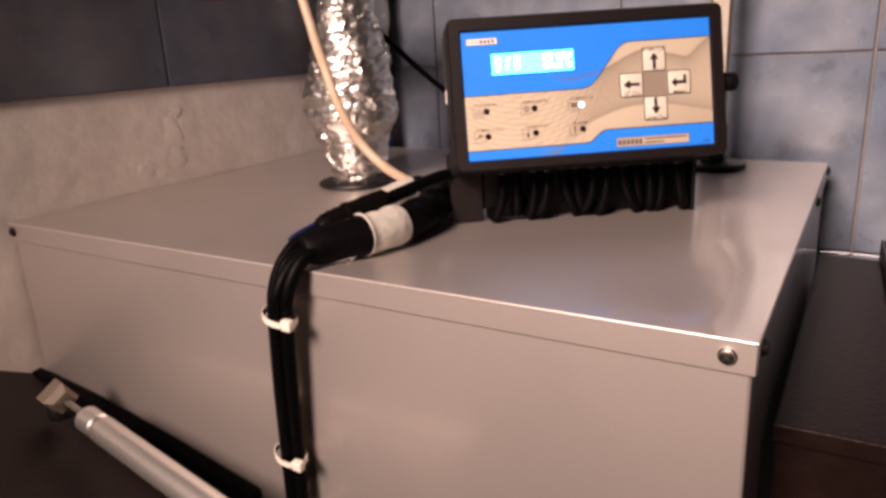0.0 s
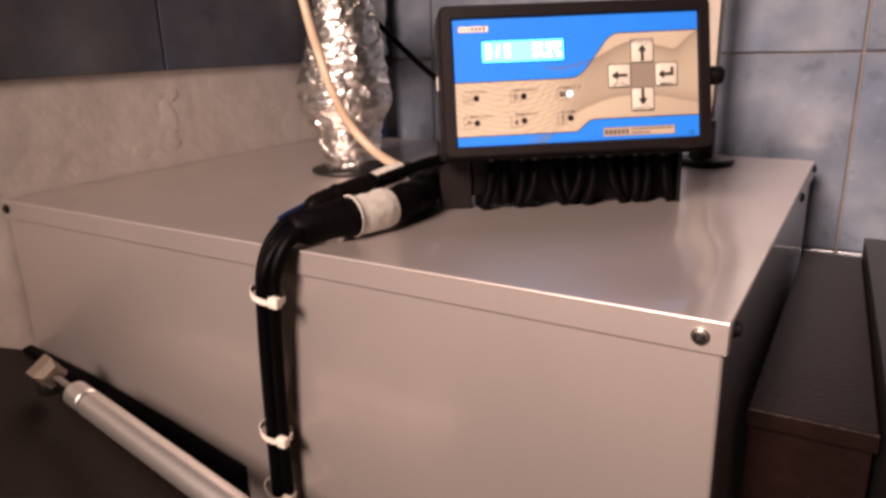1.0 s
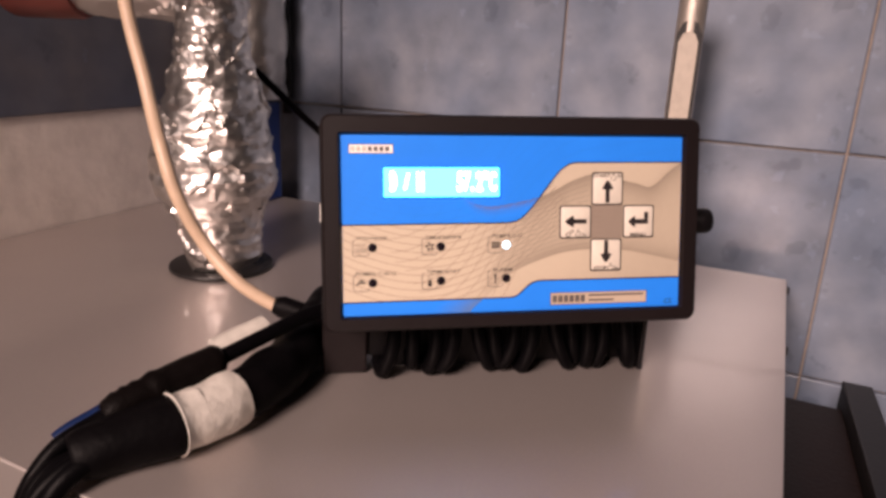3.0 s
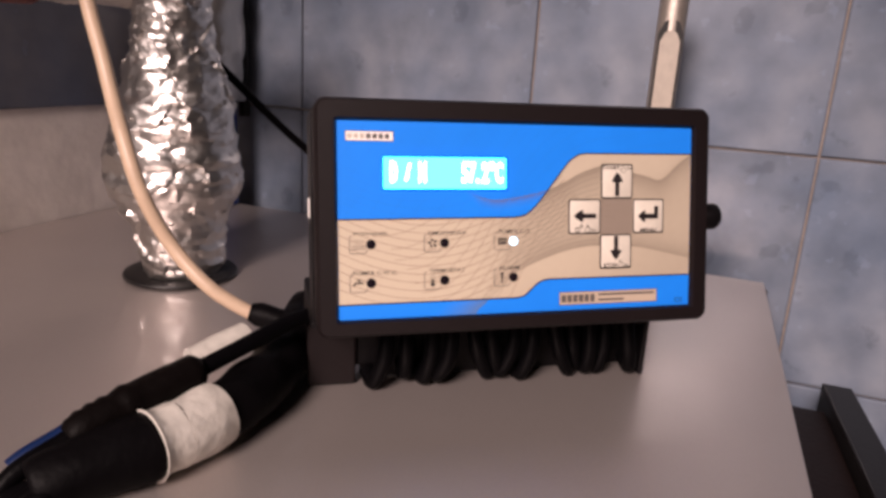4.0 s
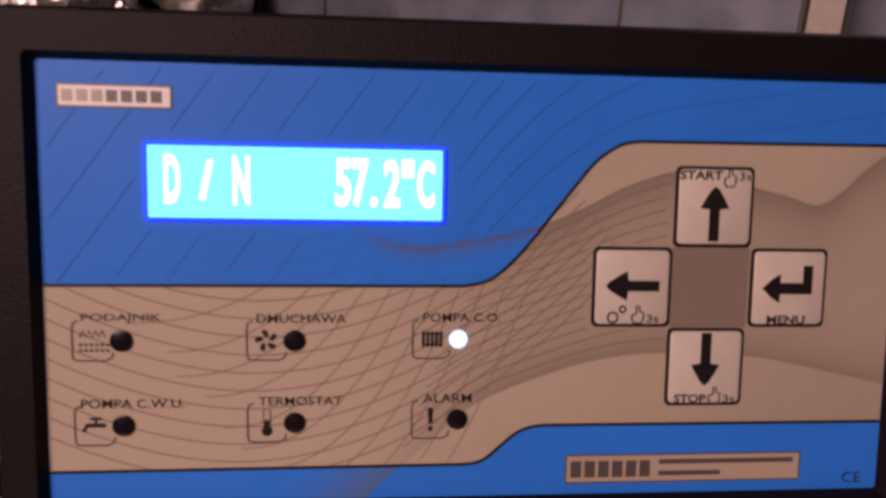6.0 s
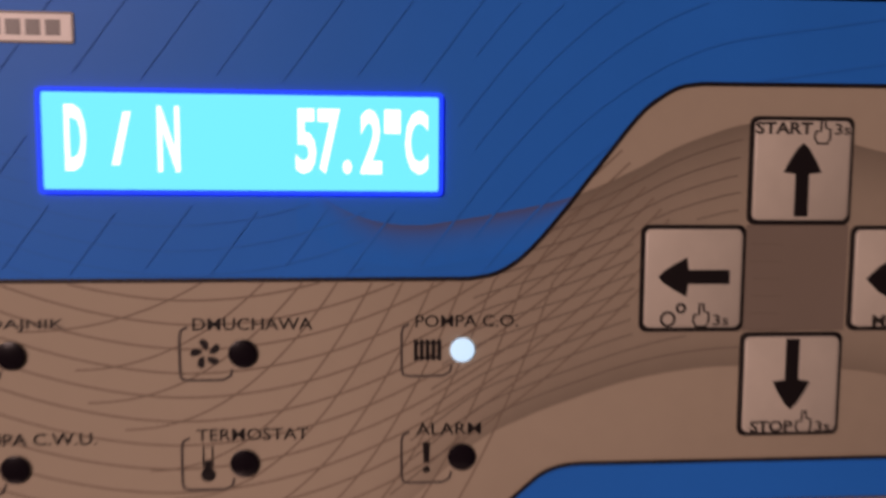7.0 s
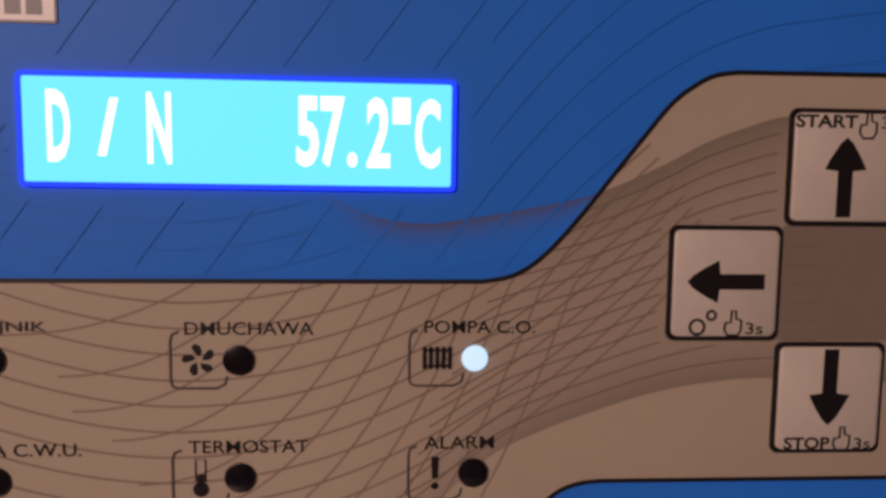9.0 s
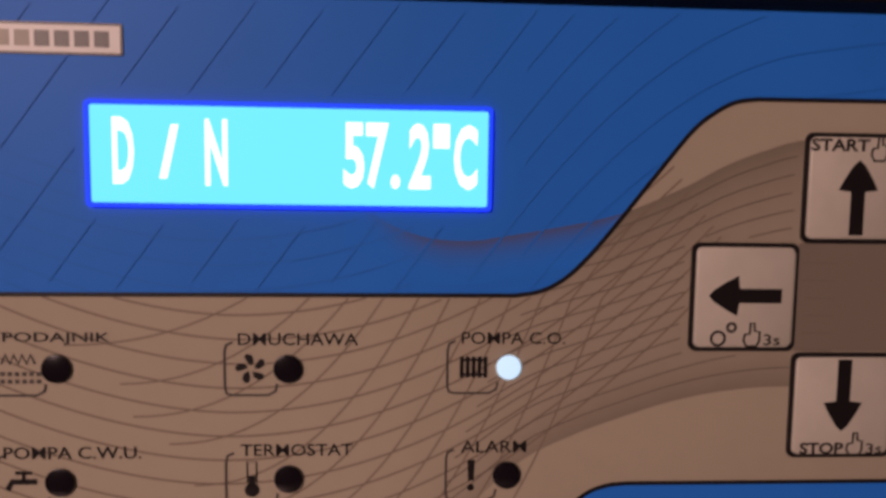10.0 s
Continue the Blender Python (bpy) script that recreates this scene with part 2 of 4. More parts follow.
def ribbon(points, width, z0, z1):
    """A thin printed line along points in x and y."""
    bm = bmesh.new()
    pts = [Vector((x, y, 0)) for x, y in points]
    rows = []
    for i, p in enumerate(pts):
        d = (pts[min(i + 1, len(pts) - 1)] - pts[max(i - 1, 0)]).normalized()
        s = Vector((-d.y, d.x, 0)) * width / 2
        rows.append([bm.verts.new(q) for q in ((p.x + s.x, p.y + s.y, z1), (p.x - s.x, p.y - s.y, z1), (p.x - s.x, p.y - s.y, z0), (p.x + s.x, p.y + s.y, z0))])
    for a, b in zip(rows, rows[1:]):
        for k in range(4):
            bm.faces.new((a[k], a[(k + 1) % 4], b[(k + 1) % 4], b[k]))
    bm.faces.new(rows[0])
    bm.faces.new(rows[-1][::-1])
    return bm


def letters(text, x0, x1, y0, y1, z0, thick=0.00008, bold=0.0):
    """Built-in letters stretched into a box in x and y, z0 above the face."""
    cu = bpy.data.curves.new("letters", "FONT")
    cu.body, cu.size, cu.extrude, cu.offset, cu.resolution_u = text, 1.0, 0.01, bold, 3
    ob = bpy.data.objects.new("letters", cu)
    scene.collection.objects.link(ob)
    me = bpy.data.meshes.new_from_object(ob.evaluated_get(bpy.context.evaluated_depsgraph_get()))
    bm = bmesh.new()
    bm.from_mesh(me)
    bpy.data.objects.remove(ob)
    bpy.data.curves.remove(cu)
    bpy.data.meshes.remove(me)
    xs, ys = [v.co.x for v in bm.verts], [v.co.y for v in bm.verts]
    for v in bm.verts:
        v.co = (x0 + (v.co.x - min(xs)) / (max(xs) - min(xs)) * (x1 - x0), y0 + (v.co.y - min(ys)) / (max(ys) - min(ys)) * (y1 - y0),
                z0 + (thick if v.co.z > 0 else 0))
    return bm


def islands(bm):
    """Parts a bmesh into its separate pieces, one bmesh each."""
    bm.verts.index_update()
    left, out = set(bm.verts), []
    for start in list(bm.verts):
        if start not in left:
            continue
        stack, piece = [start], []
        left.discard(start)
        while stack:
            v = stack.pop()
            piece.append(v)
            for e in v.link_edges:
                w = e.other_vert(v)
                if w in left:
                    left.discard(w)
                    stack.append(w)
        one = bmesh.new()
        twin = {v: one.verts.new(v.co) for v in piece}
        for f in {f for v in piece for f in v.link_faces}:
            one.faces.new([twin[v] for v in f.verts])
        out.append(one)
    bm.free()
    return out


# ---------------------------------------------------------------- the room
def wall(name, x0, x1, y0, y1, z0, z1, mat, label):
    return tagged(part(name, box(x0, x1, y0, y1, z0, z1), mat), label, "wall", kind="structure")


back_wall = wall("wall_north", -0.735, 1.9, WALL + 0.006, WALL + 0.2, 0.0, 2.5, GROUT, "grouted back wall carrying blue-grey glazed tiles")
left_wall = wall("wall_west", -0.95, -0.738, -0.34, WALL + 0.2, 0.0, 2.5, PLASTER, "rough white plastered side wall beside the casing")
wall("wall_east", 1.9, 2.05, -2.7, WALL + 0.2, 0.0, 2.5, UNSEEN_DARK, "unseen room wall, kept dark to cut bounced light")
wall("wall_south", -2.2, 2.05, -2.85, -2.7, 0.0, 2.5, UNSEEN_DARK, "unseen room wall, kept dark to cut bounced light")
wall("wall_far_west", -2.35, -2.2, -2.85, -0.34, 0.0, 2.5, UNSEEN_DARK, "unseen room wall, kept dark to cut bounced light")
wall("wall_nook", -2.35, -0.95, -0.34, -0.2, 0.0, 2.5, UNSEEN_DARK, "unseen room wall, kept dark to cut bounced light")
tagged(part("floor", box(-2.35, 2.05, -2.85, WALL + 0.2, -0.1, 0.0), CONCRETE), "bare concrete boiler room floor", "floor", kind="structure")
tagged(part("ceiling", box(-2.35, 2.05, -2.85, WALL + 0.2, 2.5, 2.6), UNSEEN_DARK), "unseen ceiling, kept dark to cut bounced light", "ceiling", kind="structure")


for y, z, w, h in ((0.225, 1.365, 0.016, 0.022), (0.228, 1.332, 0.014, 0.016), (0.180, 1.327, 0.016, 0.011), (0.205, 1.318, 0.018, 0.008), (0.236, 1.392, 0.012, 0.010)):
    lump = bmesh.new()
    bmesh.ops.create_icosphere(lump, subdivisions=3, radius=1.0)
    for v in lump.verts:
        k = 1 + 0.45 * noise.noise(v.co * 1.7 + Vector((y * 90, z * 50, 0)))
        v.co = (-0.7385 + v.co.x * 0.0011 * k, y + v.co.y * w * k, z + v.co.z * h * k)
    part("plaster_lump", lump, PLASTER, left_wall, "", 60)


# ---------------------------------------------------------------- boiler casing
def boiler_casing():
    t = thing("boiler_casing", (-WIDE / 2, DEEP / 2, 0), "grey painted sheet steel boiler casing with a screwed lid", "boiler")
    part("body", merge(box(-WIDE + 0.002, -0.002, 0.002, DEEP - 0.002, 0.02, TOP - 0.008, 0.002)), PAINT, t)
    # the lid: a sheet with a turned-down lip on every side, a little loose at the bottom
    lip, th = 0.0195, 0.0016
    sheet = bmesh.new()
    nx, ny = 74, 57
    grids = []
    for top in (True, False):
        rows = []
        for j in range(ny + 1):
            row = []
            for i in range(nx + 1):
                x, y = -WIDE * (1 - i / nx), DEEP * j / ny
                edge = min(1.0, min(-x, x + WIDE, y, DEEP - y) / 0.05)
                wave = 0.0011 * noise.noise(Vector((x * 5, y * 5, 2))) + 0.0005 * noise.noise(Vector((x * 14, y * 14, 7)))
                dent = -0.0022 * math.exp(-(((x + 0.055) / 0.03) ** 2 + ((y - 0.10) / 0.075) ** 2))
                row.append(sheet.verts.new((x, y, TOP - (0 if top else th) + edge * (wave + dent - 0.0006))))
            rows.append(row)
        grids.append(rows)
    for rows in grids:
        for j in range(ny):
            for i in range(nx):
                sheet.faces.new((rows[j][i], rows[j][i + 1], rows[j + 1][i + 1], rows[j + 1][i]))
    up, dn = grids
    for i in range(nx):
        sheet.faces.new((up[0][i], dn[0][i], dn[0][i + 1], up[0][i + 1]))
        sheet.faces.new((up[ny][i], up[ny][i + 1], dn[ny][i + 1], dn[ny][i]))
    for j in range(ny):
        sheet.faces.new((up[j][0], up[j + 1][0], dn[j + 1][0], dn[j][0]))
        sheet.faces.new((up[j][nx], dn[j][nx], dn[j + 1][nx], up[j + 1][nx]))
    part("lid", sheet, PAINT, t, "grey lid with a folded lip", 40)
    part("lid_lip", box(-WIDE, 0, -th * 0.4, th, TOP - lip, TOP - th * 0.6, 0.0004, 1), PAINT, t, "", 40)
    part("lid_lip", box(-th, th * 0.4, 0.002, DEEP, TOP - lip, TOP - th * 0.6, 0.0004, 1), PAINT, t, "", 40)
    part("lid_lip", box(-WIDE - th * 0.4, -WIDE + th, 0.002, DEEP, TOP - lip, TOP - th * 0.6, 0.0004, 1), PAINT, t, "", 40)
    part("lid_edge", tube([(-WIDE, -0.0002, TOP - 0.0006), (0, -0.0002, TOP - 0.0006)], 0.0011, 8), STEEL_EDGE, t, "bright worn front fold", 60)
    part("gap", box(-WIDE + 0.003, -0.003, 0.0009, 0.003, TOP - lip - 0.0006, TOP - lip), DARK_GAP, t)

    def screw(p, axis, mat):
        a = Vector(axis)
        s = part("screw", merge(disc(p, a, 0.0052, 0.0012, 20, 0.0005), disc(Vector(p) + a * 0.001, a, 0.0042, 0.0022, 20, 0.0012)), mat, t, "cross-head sheet screw", 40)
        q = Vector(p) + a * 0.0030
        u = a.orthogonal().normalized()
        w = a.cross(u)
        part("cross_slot", merge(tube([q - u * 0.0024, q + u * 0.0024], 0.0005, 6), tube([q - w * 0.0024, q + w * 0.0024], 0.0005, 6)), DARK_GAP, s)

    screw((-0.0145, -0.0006, TOP - 0.0098), (0, -1, 0), CHROME)
    screw((-WIDE + 0.008, -0.0006, TOP - 0.009), (0, -1, 0), BLACK_STEEL)
    screw((0.0006, 0.016, TOP - 0.009), (1, 0, 0), BLACK_STEEL)
    screw((0.0006, 0.40, TOP - 0.012), (1, 0, 0), BLACK_STEEL)
    screw((0.0006, DEEP - 0.012, TOP - 0.008), (1, 0, 0), BLACK_STEEL)
    return t


boiler_casing()

# the brown steel ledge beside the casing and its upright rim
ledge = thing("steel_ledge", (0.04, 0.35, 0.0), "dark brown painted steel ledge beside the boiler casing", "ledge")
part("top_plate", prism([(0.004, 0.086), (0.0805, 0.088), (0.0625, 0.488), (0.004, 0.488)], 1.195, 1.208, 0.0015), BROWN_STEEL, ledge)
part("front_plate", prism([(0.006, 0.092), (0.078, 0.094), (0.078, 0.106), (0.006, 0.106)], 0.0, 1.194), BROWN_STEEL, ledge)
part("rim", merge(prism([(0.0925, -0.10), (0.0965, -0.10), (0.066, 0.52), (0.062, 0.52)], 0.0, 1.2165), prism([(0.0925, -0.10), (0.1165, -0.10), (0.087, 0.52), (0.062, 0.52)], 1.217, 1.2225, 0.001)), BLACK_STEEL, ledge, "black folded rim")


# ---------------------------------------------------------------- control unit
C0 = Vector((-0.160, 0.187, 1.4165))
PANEL = Matrix.Translation(C0) @ pose(0, 0, 0, 90 - 12, 0, 35.1) @ pose(0, 0, 0, 0, 0, 0.65)
MM = 0.001
FACE = PANEL @ Matrix.Diagonal((MM, MM, MM, 1))   # millimetres across, up and out of the face


def printed_ink(name, paper, ink):
    """Printed film whose colour runs from the paper's to the ink's by the share kept with the mesh."""
    m = material(name, paper, 0.5, spec=0.16)
    t = m.node_tree
    share = t.nodes.new("ShaderNodeAttribute")
    share.attribute_name = "ink"
    grain = t.nodes.new("ShaderNodeTexNoise")
    grain.inputs["Scale"].default_value, grain.inputs["Detail"].default_value = 260.0, 3.0
    co = t.nodes.new("ShaderNodeTexCoord")
    t.links.new(co.outputs["Object"], grain.inputs["Vector"])
    add = t.nodes.new("ShaderNodeMath")
    add.operation = "MULTIPLY_ADD"
    add.inputs[1].default_value, add.inputs[2].default_value = 0.12, -0.06
    t.links.new(grain.outputs[0], add.inputs[0])
    total = t.nodes.new("ShaderNodeMath")
    total.use_clamp = True
    t.links.new(share.outputs["Fac"], total.inputs[0])
    t.links.new(add.outputs[0], total.inputs[1])
    mix = t.nodes.new("ShaderNodeMix")
    mix.data_type = "RGBA"
    mix.inputs[6].default_value, mix.inputs[7].default_value = (*paper, 1), (*ink, 1)
    t.links.new(total.outputs[0], mix.inputs[0])
    t.links.new(mix.outputs[2], t.nodes["Principled BSDF"].inputs["Base Color"])
    return m


def control_unit():
    t = thing("control_unit", (-0.19, 0.23, TOP), "black boiler controller with blue printed face and lit display", "controller")
    # front frame, rear body
    outer = rounded(-112.6, 112.6, -60.0, 62.4, 6, 6)
    bezel = bmesh.new()
    loops = []
    for pts, z in ((outer, -16), (outer, 0.0), (rounded(-111.2, 111.2, -58.6, 61.0, 5, 6), 2.6), (rounded(-103.2, 103.2, -52.4, 52.4, 1.6, 6), 2.6),
                   (rounded(-101.6, 101.6, -50.9, 50.9, 1.0, 6), -0.6), (rounded(-101.6, 101.6, -50.9, 50.9, 1.0, 6), -3.0)):
        loops.append([bezel.verts.new((x, y, z)) for x, y in pts])
    for a, b in zip(loops, loops[1:]):
        for i in range(len(a)):
            bezel.faces.new((a[i], a[(i + 1) % len(a)], b[(i + 1) % len(b)], b[i]))
    bezel.faces.new(loops[0][::-1])
    bezel.faces.new(loops[-1])
    part("front_frame", bezel, BEZEL, t, "", 35, FACE)
    part("seal", prism(rounded(-110.8, 110.8, -58.4, 60.4, 5), -18.5, -15.5), DARK_GAP, t, "", 40, FACE)
    part("rear_body", prism(rounded(-113.4, 113.4, -60.5, 62.0, 6), -48, -18.2, 0.0), BLACK_PLASTIC, t, "", 40, FACE)
    part("side_tag", box(-114.0, -113.2, 1, 12, -42, -36, 0.1, 1), LOGO, t, "small cream sticker", None, FACE)
    part("cable_gland", merge(disc((111, 0, -14), (1, 0, 0), 8.4, 6, 20, 1.5), disc((116.5, 0, -14), (1, 0, 0), 8.0, 12, 20, 2.2)), BLACK_PLASTIC, t, "", 40, FACE)

    # the printed face
    face = part("face_film", box(-101.7, 101.7, -51.0, 51.0, -0.9, -0.35), BLUE_FILM, t, "blue and warm grey printed keypad film", None, FACE)
    top_line = [(101.6, 36.2), (36, 35.9), (32, 35.3), (28.5, 33.5), (24.5, 30.2), (18, 22.0), (11.2, 13.2), (6.5, 7.6), (2.5, 3.9), (-1.5, 1.8), (-6, 1.0), (-101.6, 0.7)]
    low_line = [(-101.6, -43.3), (-6, -42.9), (-2.5, -42.6), (0.5, -41.3), (4.5, -37.8), (8, -35.0), (11.5, -33.7), (15, -33.3), (101.6, -33.3)]
    def level(line, x):
        """Height of a printed edge, given from left to right or right to left, at x."""
        pts = sorted(line)
        return float(np.interp(x, [p[0] for p in pts], [p[1] for p in pts]))

    def smooth(line):
        return [(p.x, p.y) for p in spline([(x, y, 0) for x, y in line], 6)]

    # two edges of the printed wave that runs through the grey field
    upper = smooth([(-36, 17.0), (-32, 15.6), (-27.5, 13.0), (-21.5, 11.0), (-14.5, 10.5), (-8, 11.4), (0, 12.8), (10, 14.9), (16.5, 17.2), (24.2, 20.7), (30.6, 24.2), (37.1, 26.8),
                    (45, 29.0), (55, 28.6), (64.3, 25.6), (73.7, 23.4), (80.5, 21.4), (86, 23.8), (94, 31.0), (101.6, 36.0)])
    lower = smooth([(-34, -54), (-29.3, -51.5), (-26.3, -48.1), (-22.4, -44.8), (-14, -37.6), (-4, -28.8), (4.7, -24.4), (12.6, -21.4), (22.5, -18.2), (32.6, -16.2), (44, -15.4), (64, -16.2),
                    (76, -18.0), (101.6, -23.7)])

    def fade(a, b, x):
        k = min(1.0, max(0.0, (x - a) / (b - a)))
        return k * k * (3 - 2 * k)

    def tone(x, y):
        """Share of taupe ink: densest along the wave's two edges, fading away from them; its rise to the right also
        paints in shade.
        """
        u, l = level(upper, x) - y, y - level(lower, x)
        if u < 0:
            return 0.10 + 0.25 * fade(60, 101, x) * math.exp(u / 6)
        if l < 0:
            return 0.08 + 0.30 * fade(20, 101, x) + 0.10 * fade(0, 20, -l)
        return min(1.0, fade(-42, 18, x) * (0.30 + 0.62 * math.exp(-u / 8)) + fade(-40, 6, x) * 0.52 * math.exp(-l / 6))

    def toned(name, cells, mat, label):
        """A printed patch of quads whose ink share is kept with its corners."""
        me = bpy.data.meshes.new(name)
        verts, faces, ink = [], [], []
        for quad in cells:
            faces.append(list(range(len(verts), len(verts) + 4)))
            for x, y, k in quad:
                verts.append(FACE @ Vector((x, y, -0.28)))
                ink.append(k)
        me.from_pydata(verts, [], faces)
        me.attributes.new("ink", "FLOAT", "POINT").data.foreach_set("value", ink)
        bm = bmesh.new()
        bm.from_mesh(me)
        bpy.data.meshes.remove(me)
        return part(name, bm, mat, face, label)

    cells = []
    xs = [-101.6 + 203.2 * i / 170 for i in range(171)]
    for x0, x1 in zip(xs, xs[1:]):
        cuts = []
        for x in (x0, x1):
            lo, hi = level(low_line, x), level(top_line, x)
            mid_hi = min(hi, max(lo, level(upper, x)))
            mid_lo = min(mid_hi, max(lo, level(lower, x)))
            cuts.append((lo, mid_lo, mid_hi, hi))
        for band, rows in ((0, 5), (1, 14), (2, 5)):
            if max(c[band + 1] - c[band] for c in cuts) < 0.02:
                continue
            eps = 0.002
            for j in range(rows):
                quad = []
                for x, c, k in ((x0, cuts[0], j), (x1, cuts[1], j), (x1, cuts[1], j + 1), (x0, cuts[0], j + 1)):
                    y = c[band] + (c[band + 1] - c[band]) * k / rows
                    quad.append((x, y, tone(x, min(c[band + 1] - eps, max(c[band] + eps, y)))))
                cells.append(quad)
    toned("grey_field", cells, printed_ink("grey_field_print", (0.45, 0.383, 0.292), (0.205, 0.17, 0.13)), "warm grey field with a taupe wave")
    cells = []
    for i in range(60):
        x0, x1 = -36 + 50 * i / 60, -36 + 50 * (i + 1) / 60
        for j in range(8):
            quad = []
            for x, k in ((x0, j), (x1, j), (x1, j + 1), (x0, j + 1)):
                hi = level(upper, x)
                lo = max(level(top_line, x), hi - 7.5)
                y = hi + (lo - hi) * k / 8
                quad.append((x, y, fade(-36, -18, x) * math.exp(-(hi - y) / 3.0) * (1 - k / 8)))
            if quad[0][1] > quad[3][1] + 0.01 and quad[1][1] > quad[2][1] + 0.01 and level(top_line, x1) < level(upper, x1):
                cells.append(quad)
    toned("wave_tail", cells, printed_ink("blue_field_wave", (0.018, 0.195, 0.78), (0.095, 0.11, 0.24)), "dim mauve tail of the wave")
    cells = []
    for i in range(8):
        y0, y1 = -50.9 + 7.4 * i / 8, -50.9 + 7.4 * (i + 1) / 8
        edge = [(y, x) for x, y in lower if x < -15]
        for j in range(8):
            quad = []
            for y, k in ((y0, j), (y1, j), (y1, j + 1), (y0, j + 1)):
                x = level(edge, y) - 26 * k / 8
                quad.append((x, y, (1 - k / 8) ** 1.6))
            cells.append(quad)
    toned("wave_tail", cells, printed_ink("blue_field_wave_end", (0.018, 0.195, 0.78), (0.085, 0.155, 0.34)), "dim mauve tail of the wave")

    def inside(x, y):
        """In the grey field?"""
        return level(low_line, x) + 0.3 < y < level(top_line, x) - 0.3

    def lines(family, mat, test, z, width):
        def lay(run):
            if len(run) > 2:
                part("printed_line", ribbon(run, width, z, z + 0.02), mat, face, "", None, FACE)
        for pts in family:
            run = []
            for x, y in pts:
                if test(x, y):
                    run.append((x, y))
                else:
                    lay(run)
                    run = []
            lay(run)

    # fine lines: hanging arcs, and rising arcs that cross them and run on into the blue
    sags, fans = [], []
    for k in range(-6, 10):
        vx, vy = -53.0 - 0.7 * k + (2.2 * k if k < 0 else 0), -7.0 - 4.3 * k
        sags.append([(x, vy + 9.5 * (abs(x - vx) / 39) ** (2.0 if x > vx else 1.8)) for x in np.linspace(-101.4, 20 + 1.5 * k, 110)])
    for k in range(19):
        xc = (-52.5, -41.9, -35.2, -29.1)[k] if k < 4 else -23.0 + 5.4 * (k - 4)
        deep = (8.0, 14.8, 20.6, 25.5)[k] if k < 4 else 33.0 + 5.2 * (k - 4)
        length = (31, 33, 37, 37)[k] if k < 4 else 39 + 1.4 * (k - 4)
        steep = 2.2 * (deep + 0.4) / length
        steep = min(steep, 1.9) * (1 - 0.012 * k - 0.055 * max(0, k - 6))
        run = [(x, -deep + (deep + 0.4) * ((x - xc + length) / length) ** 2.2) for x in np.linspace(xc - length, xc, 50)]
        run += [(xc + q, 0.4 + steep * q * (1 - 0.0075 * q)) for q in np.linspace(1, 58, 60)]
        fans.append(run)
    lines(sags, BROWN_LINE, lambda x, y: inside(x, y), -0.262, 0.32)
    lines(fans[:11], BROWN_LINE, lambda x, y: inside(x, y) and x < 16, -0.238, 0.28)
    ripples = [[(x, level(lower, x) + share * (level(upper, x) - level(lower, x))) for x in np.linspace(-22 + 26 * share, 52, 60)] for share in np.linspace(0.08, 0.94, 13)]
    lines(ripples, TAUPE_LINE, lambda x, y: inside(x, y) and not (24.5 < x < 45.5 and -9.5 < y < 11.5) and not (43.8 < x and y > 10), -0.214, 0.24)
    blue = lambda x, y: abs(x) < 101 and level(top_line, x) + 0.5 < y < 50.5 and not (-80 < x < -9.5 and 14.5 < y < 34.6)
    slants = []
    for k in range(-18, 26):
        y, run = k * 8.0, []
        for x in np.linspace(-5, 101, 70):
            q = min(x + 5, 50.0)
            run.append((x, y + 1.3 * q - 0.0115 * q * q + 0.15 * (x + 5 - q)))
        if k % 2 == 0:
            run = [(x, y + 1.35 * (x + 5)) for x in np.linspace(-100, -6.5, 60)] + run
        slants.append(run)
    lines(sags, BLUE_LINE, lambda x, y: blue(x, y) and x < -24 and y < 34, -0.262, 0.36)
    lines(slants, BLUE_LINE, blue, -0.238, 0.36)

    # dark outlines of the two blue fields
    part("outline", ribbon([(p.x, p.y) for p in spline([(x, y, 0) for x, y in top_line[1:-1]], 5)], 0.75, -0.24, -0.17), INK, face, "", None, FACE)
    part("outline", ribbon([(101.5, 36.2), (35.6, 35.88)], 0.75, -0.24, -0.17), INK, face, "", None, FACE)
    part("outline", ribbon([(-6, 1.0), (-101.5, 0.7)], 0.75, -0.24, -0.17), INK, face, "", None, FACE)
    part("outline", ribbon([(p.x, p.y) for p in spline([(x, y, 0) for x, y in low_line[1:-1]], 5)], 0.75, -0.24, -0.17), INK, face, "", None, FACE)
    part("outline", ribbon([(15, -33.3), (101.5, -33.3)], 0.75, -0.24, -0.17), INK, face, "", None, FACE)
    part("outline", ribbon([(-101.5, -43.3), (-6, -42.9)], 0.75, -0.24, -0.17), INK, face, "", None, FACE)

    # badges, with bars in place of their lettering
    def badge(x0, x1, y0, y1, bars, mat=LOGO):
        b = part("badge", prism(rounded(x0, x1, y0, y1, 0.6), -0.36, -0.2), mat, face, "white rectangular maker's badge", None, FACE)
        part("badge_rim", merge(ribbon([(x0, y0), (x1, y0)], 0.4, -0.19, -0.15), ribbon([(x0, y1), (x1, y1)], 0.4, -0.19, -0.15),
                                ribbon([(x0, y0), (x0, y1)], 0.4, -0.185, -0.145), ribbon([(x1, y0), (x1, y1)], 0.4, -0.185, -0.145)), GREY_INK, face, "", None, FACE)
        for a, c, d, e, m in bars:
            part("badge_bar", prism([(a, d), (c, d), (c, e), (a, e)], -0.2, -0.14), m, face, "", None, FACE)

    badge(-97.1, -72.6, 40.9, 45.7, [(-96.2 + 3.2 * i, -93.8 + 3.2 * i, 42.0, 44.6, SCALE_WHITE if i < 3 else GREY_INK) for i in range(7)])
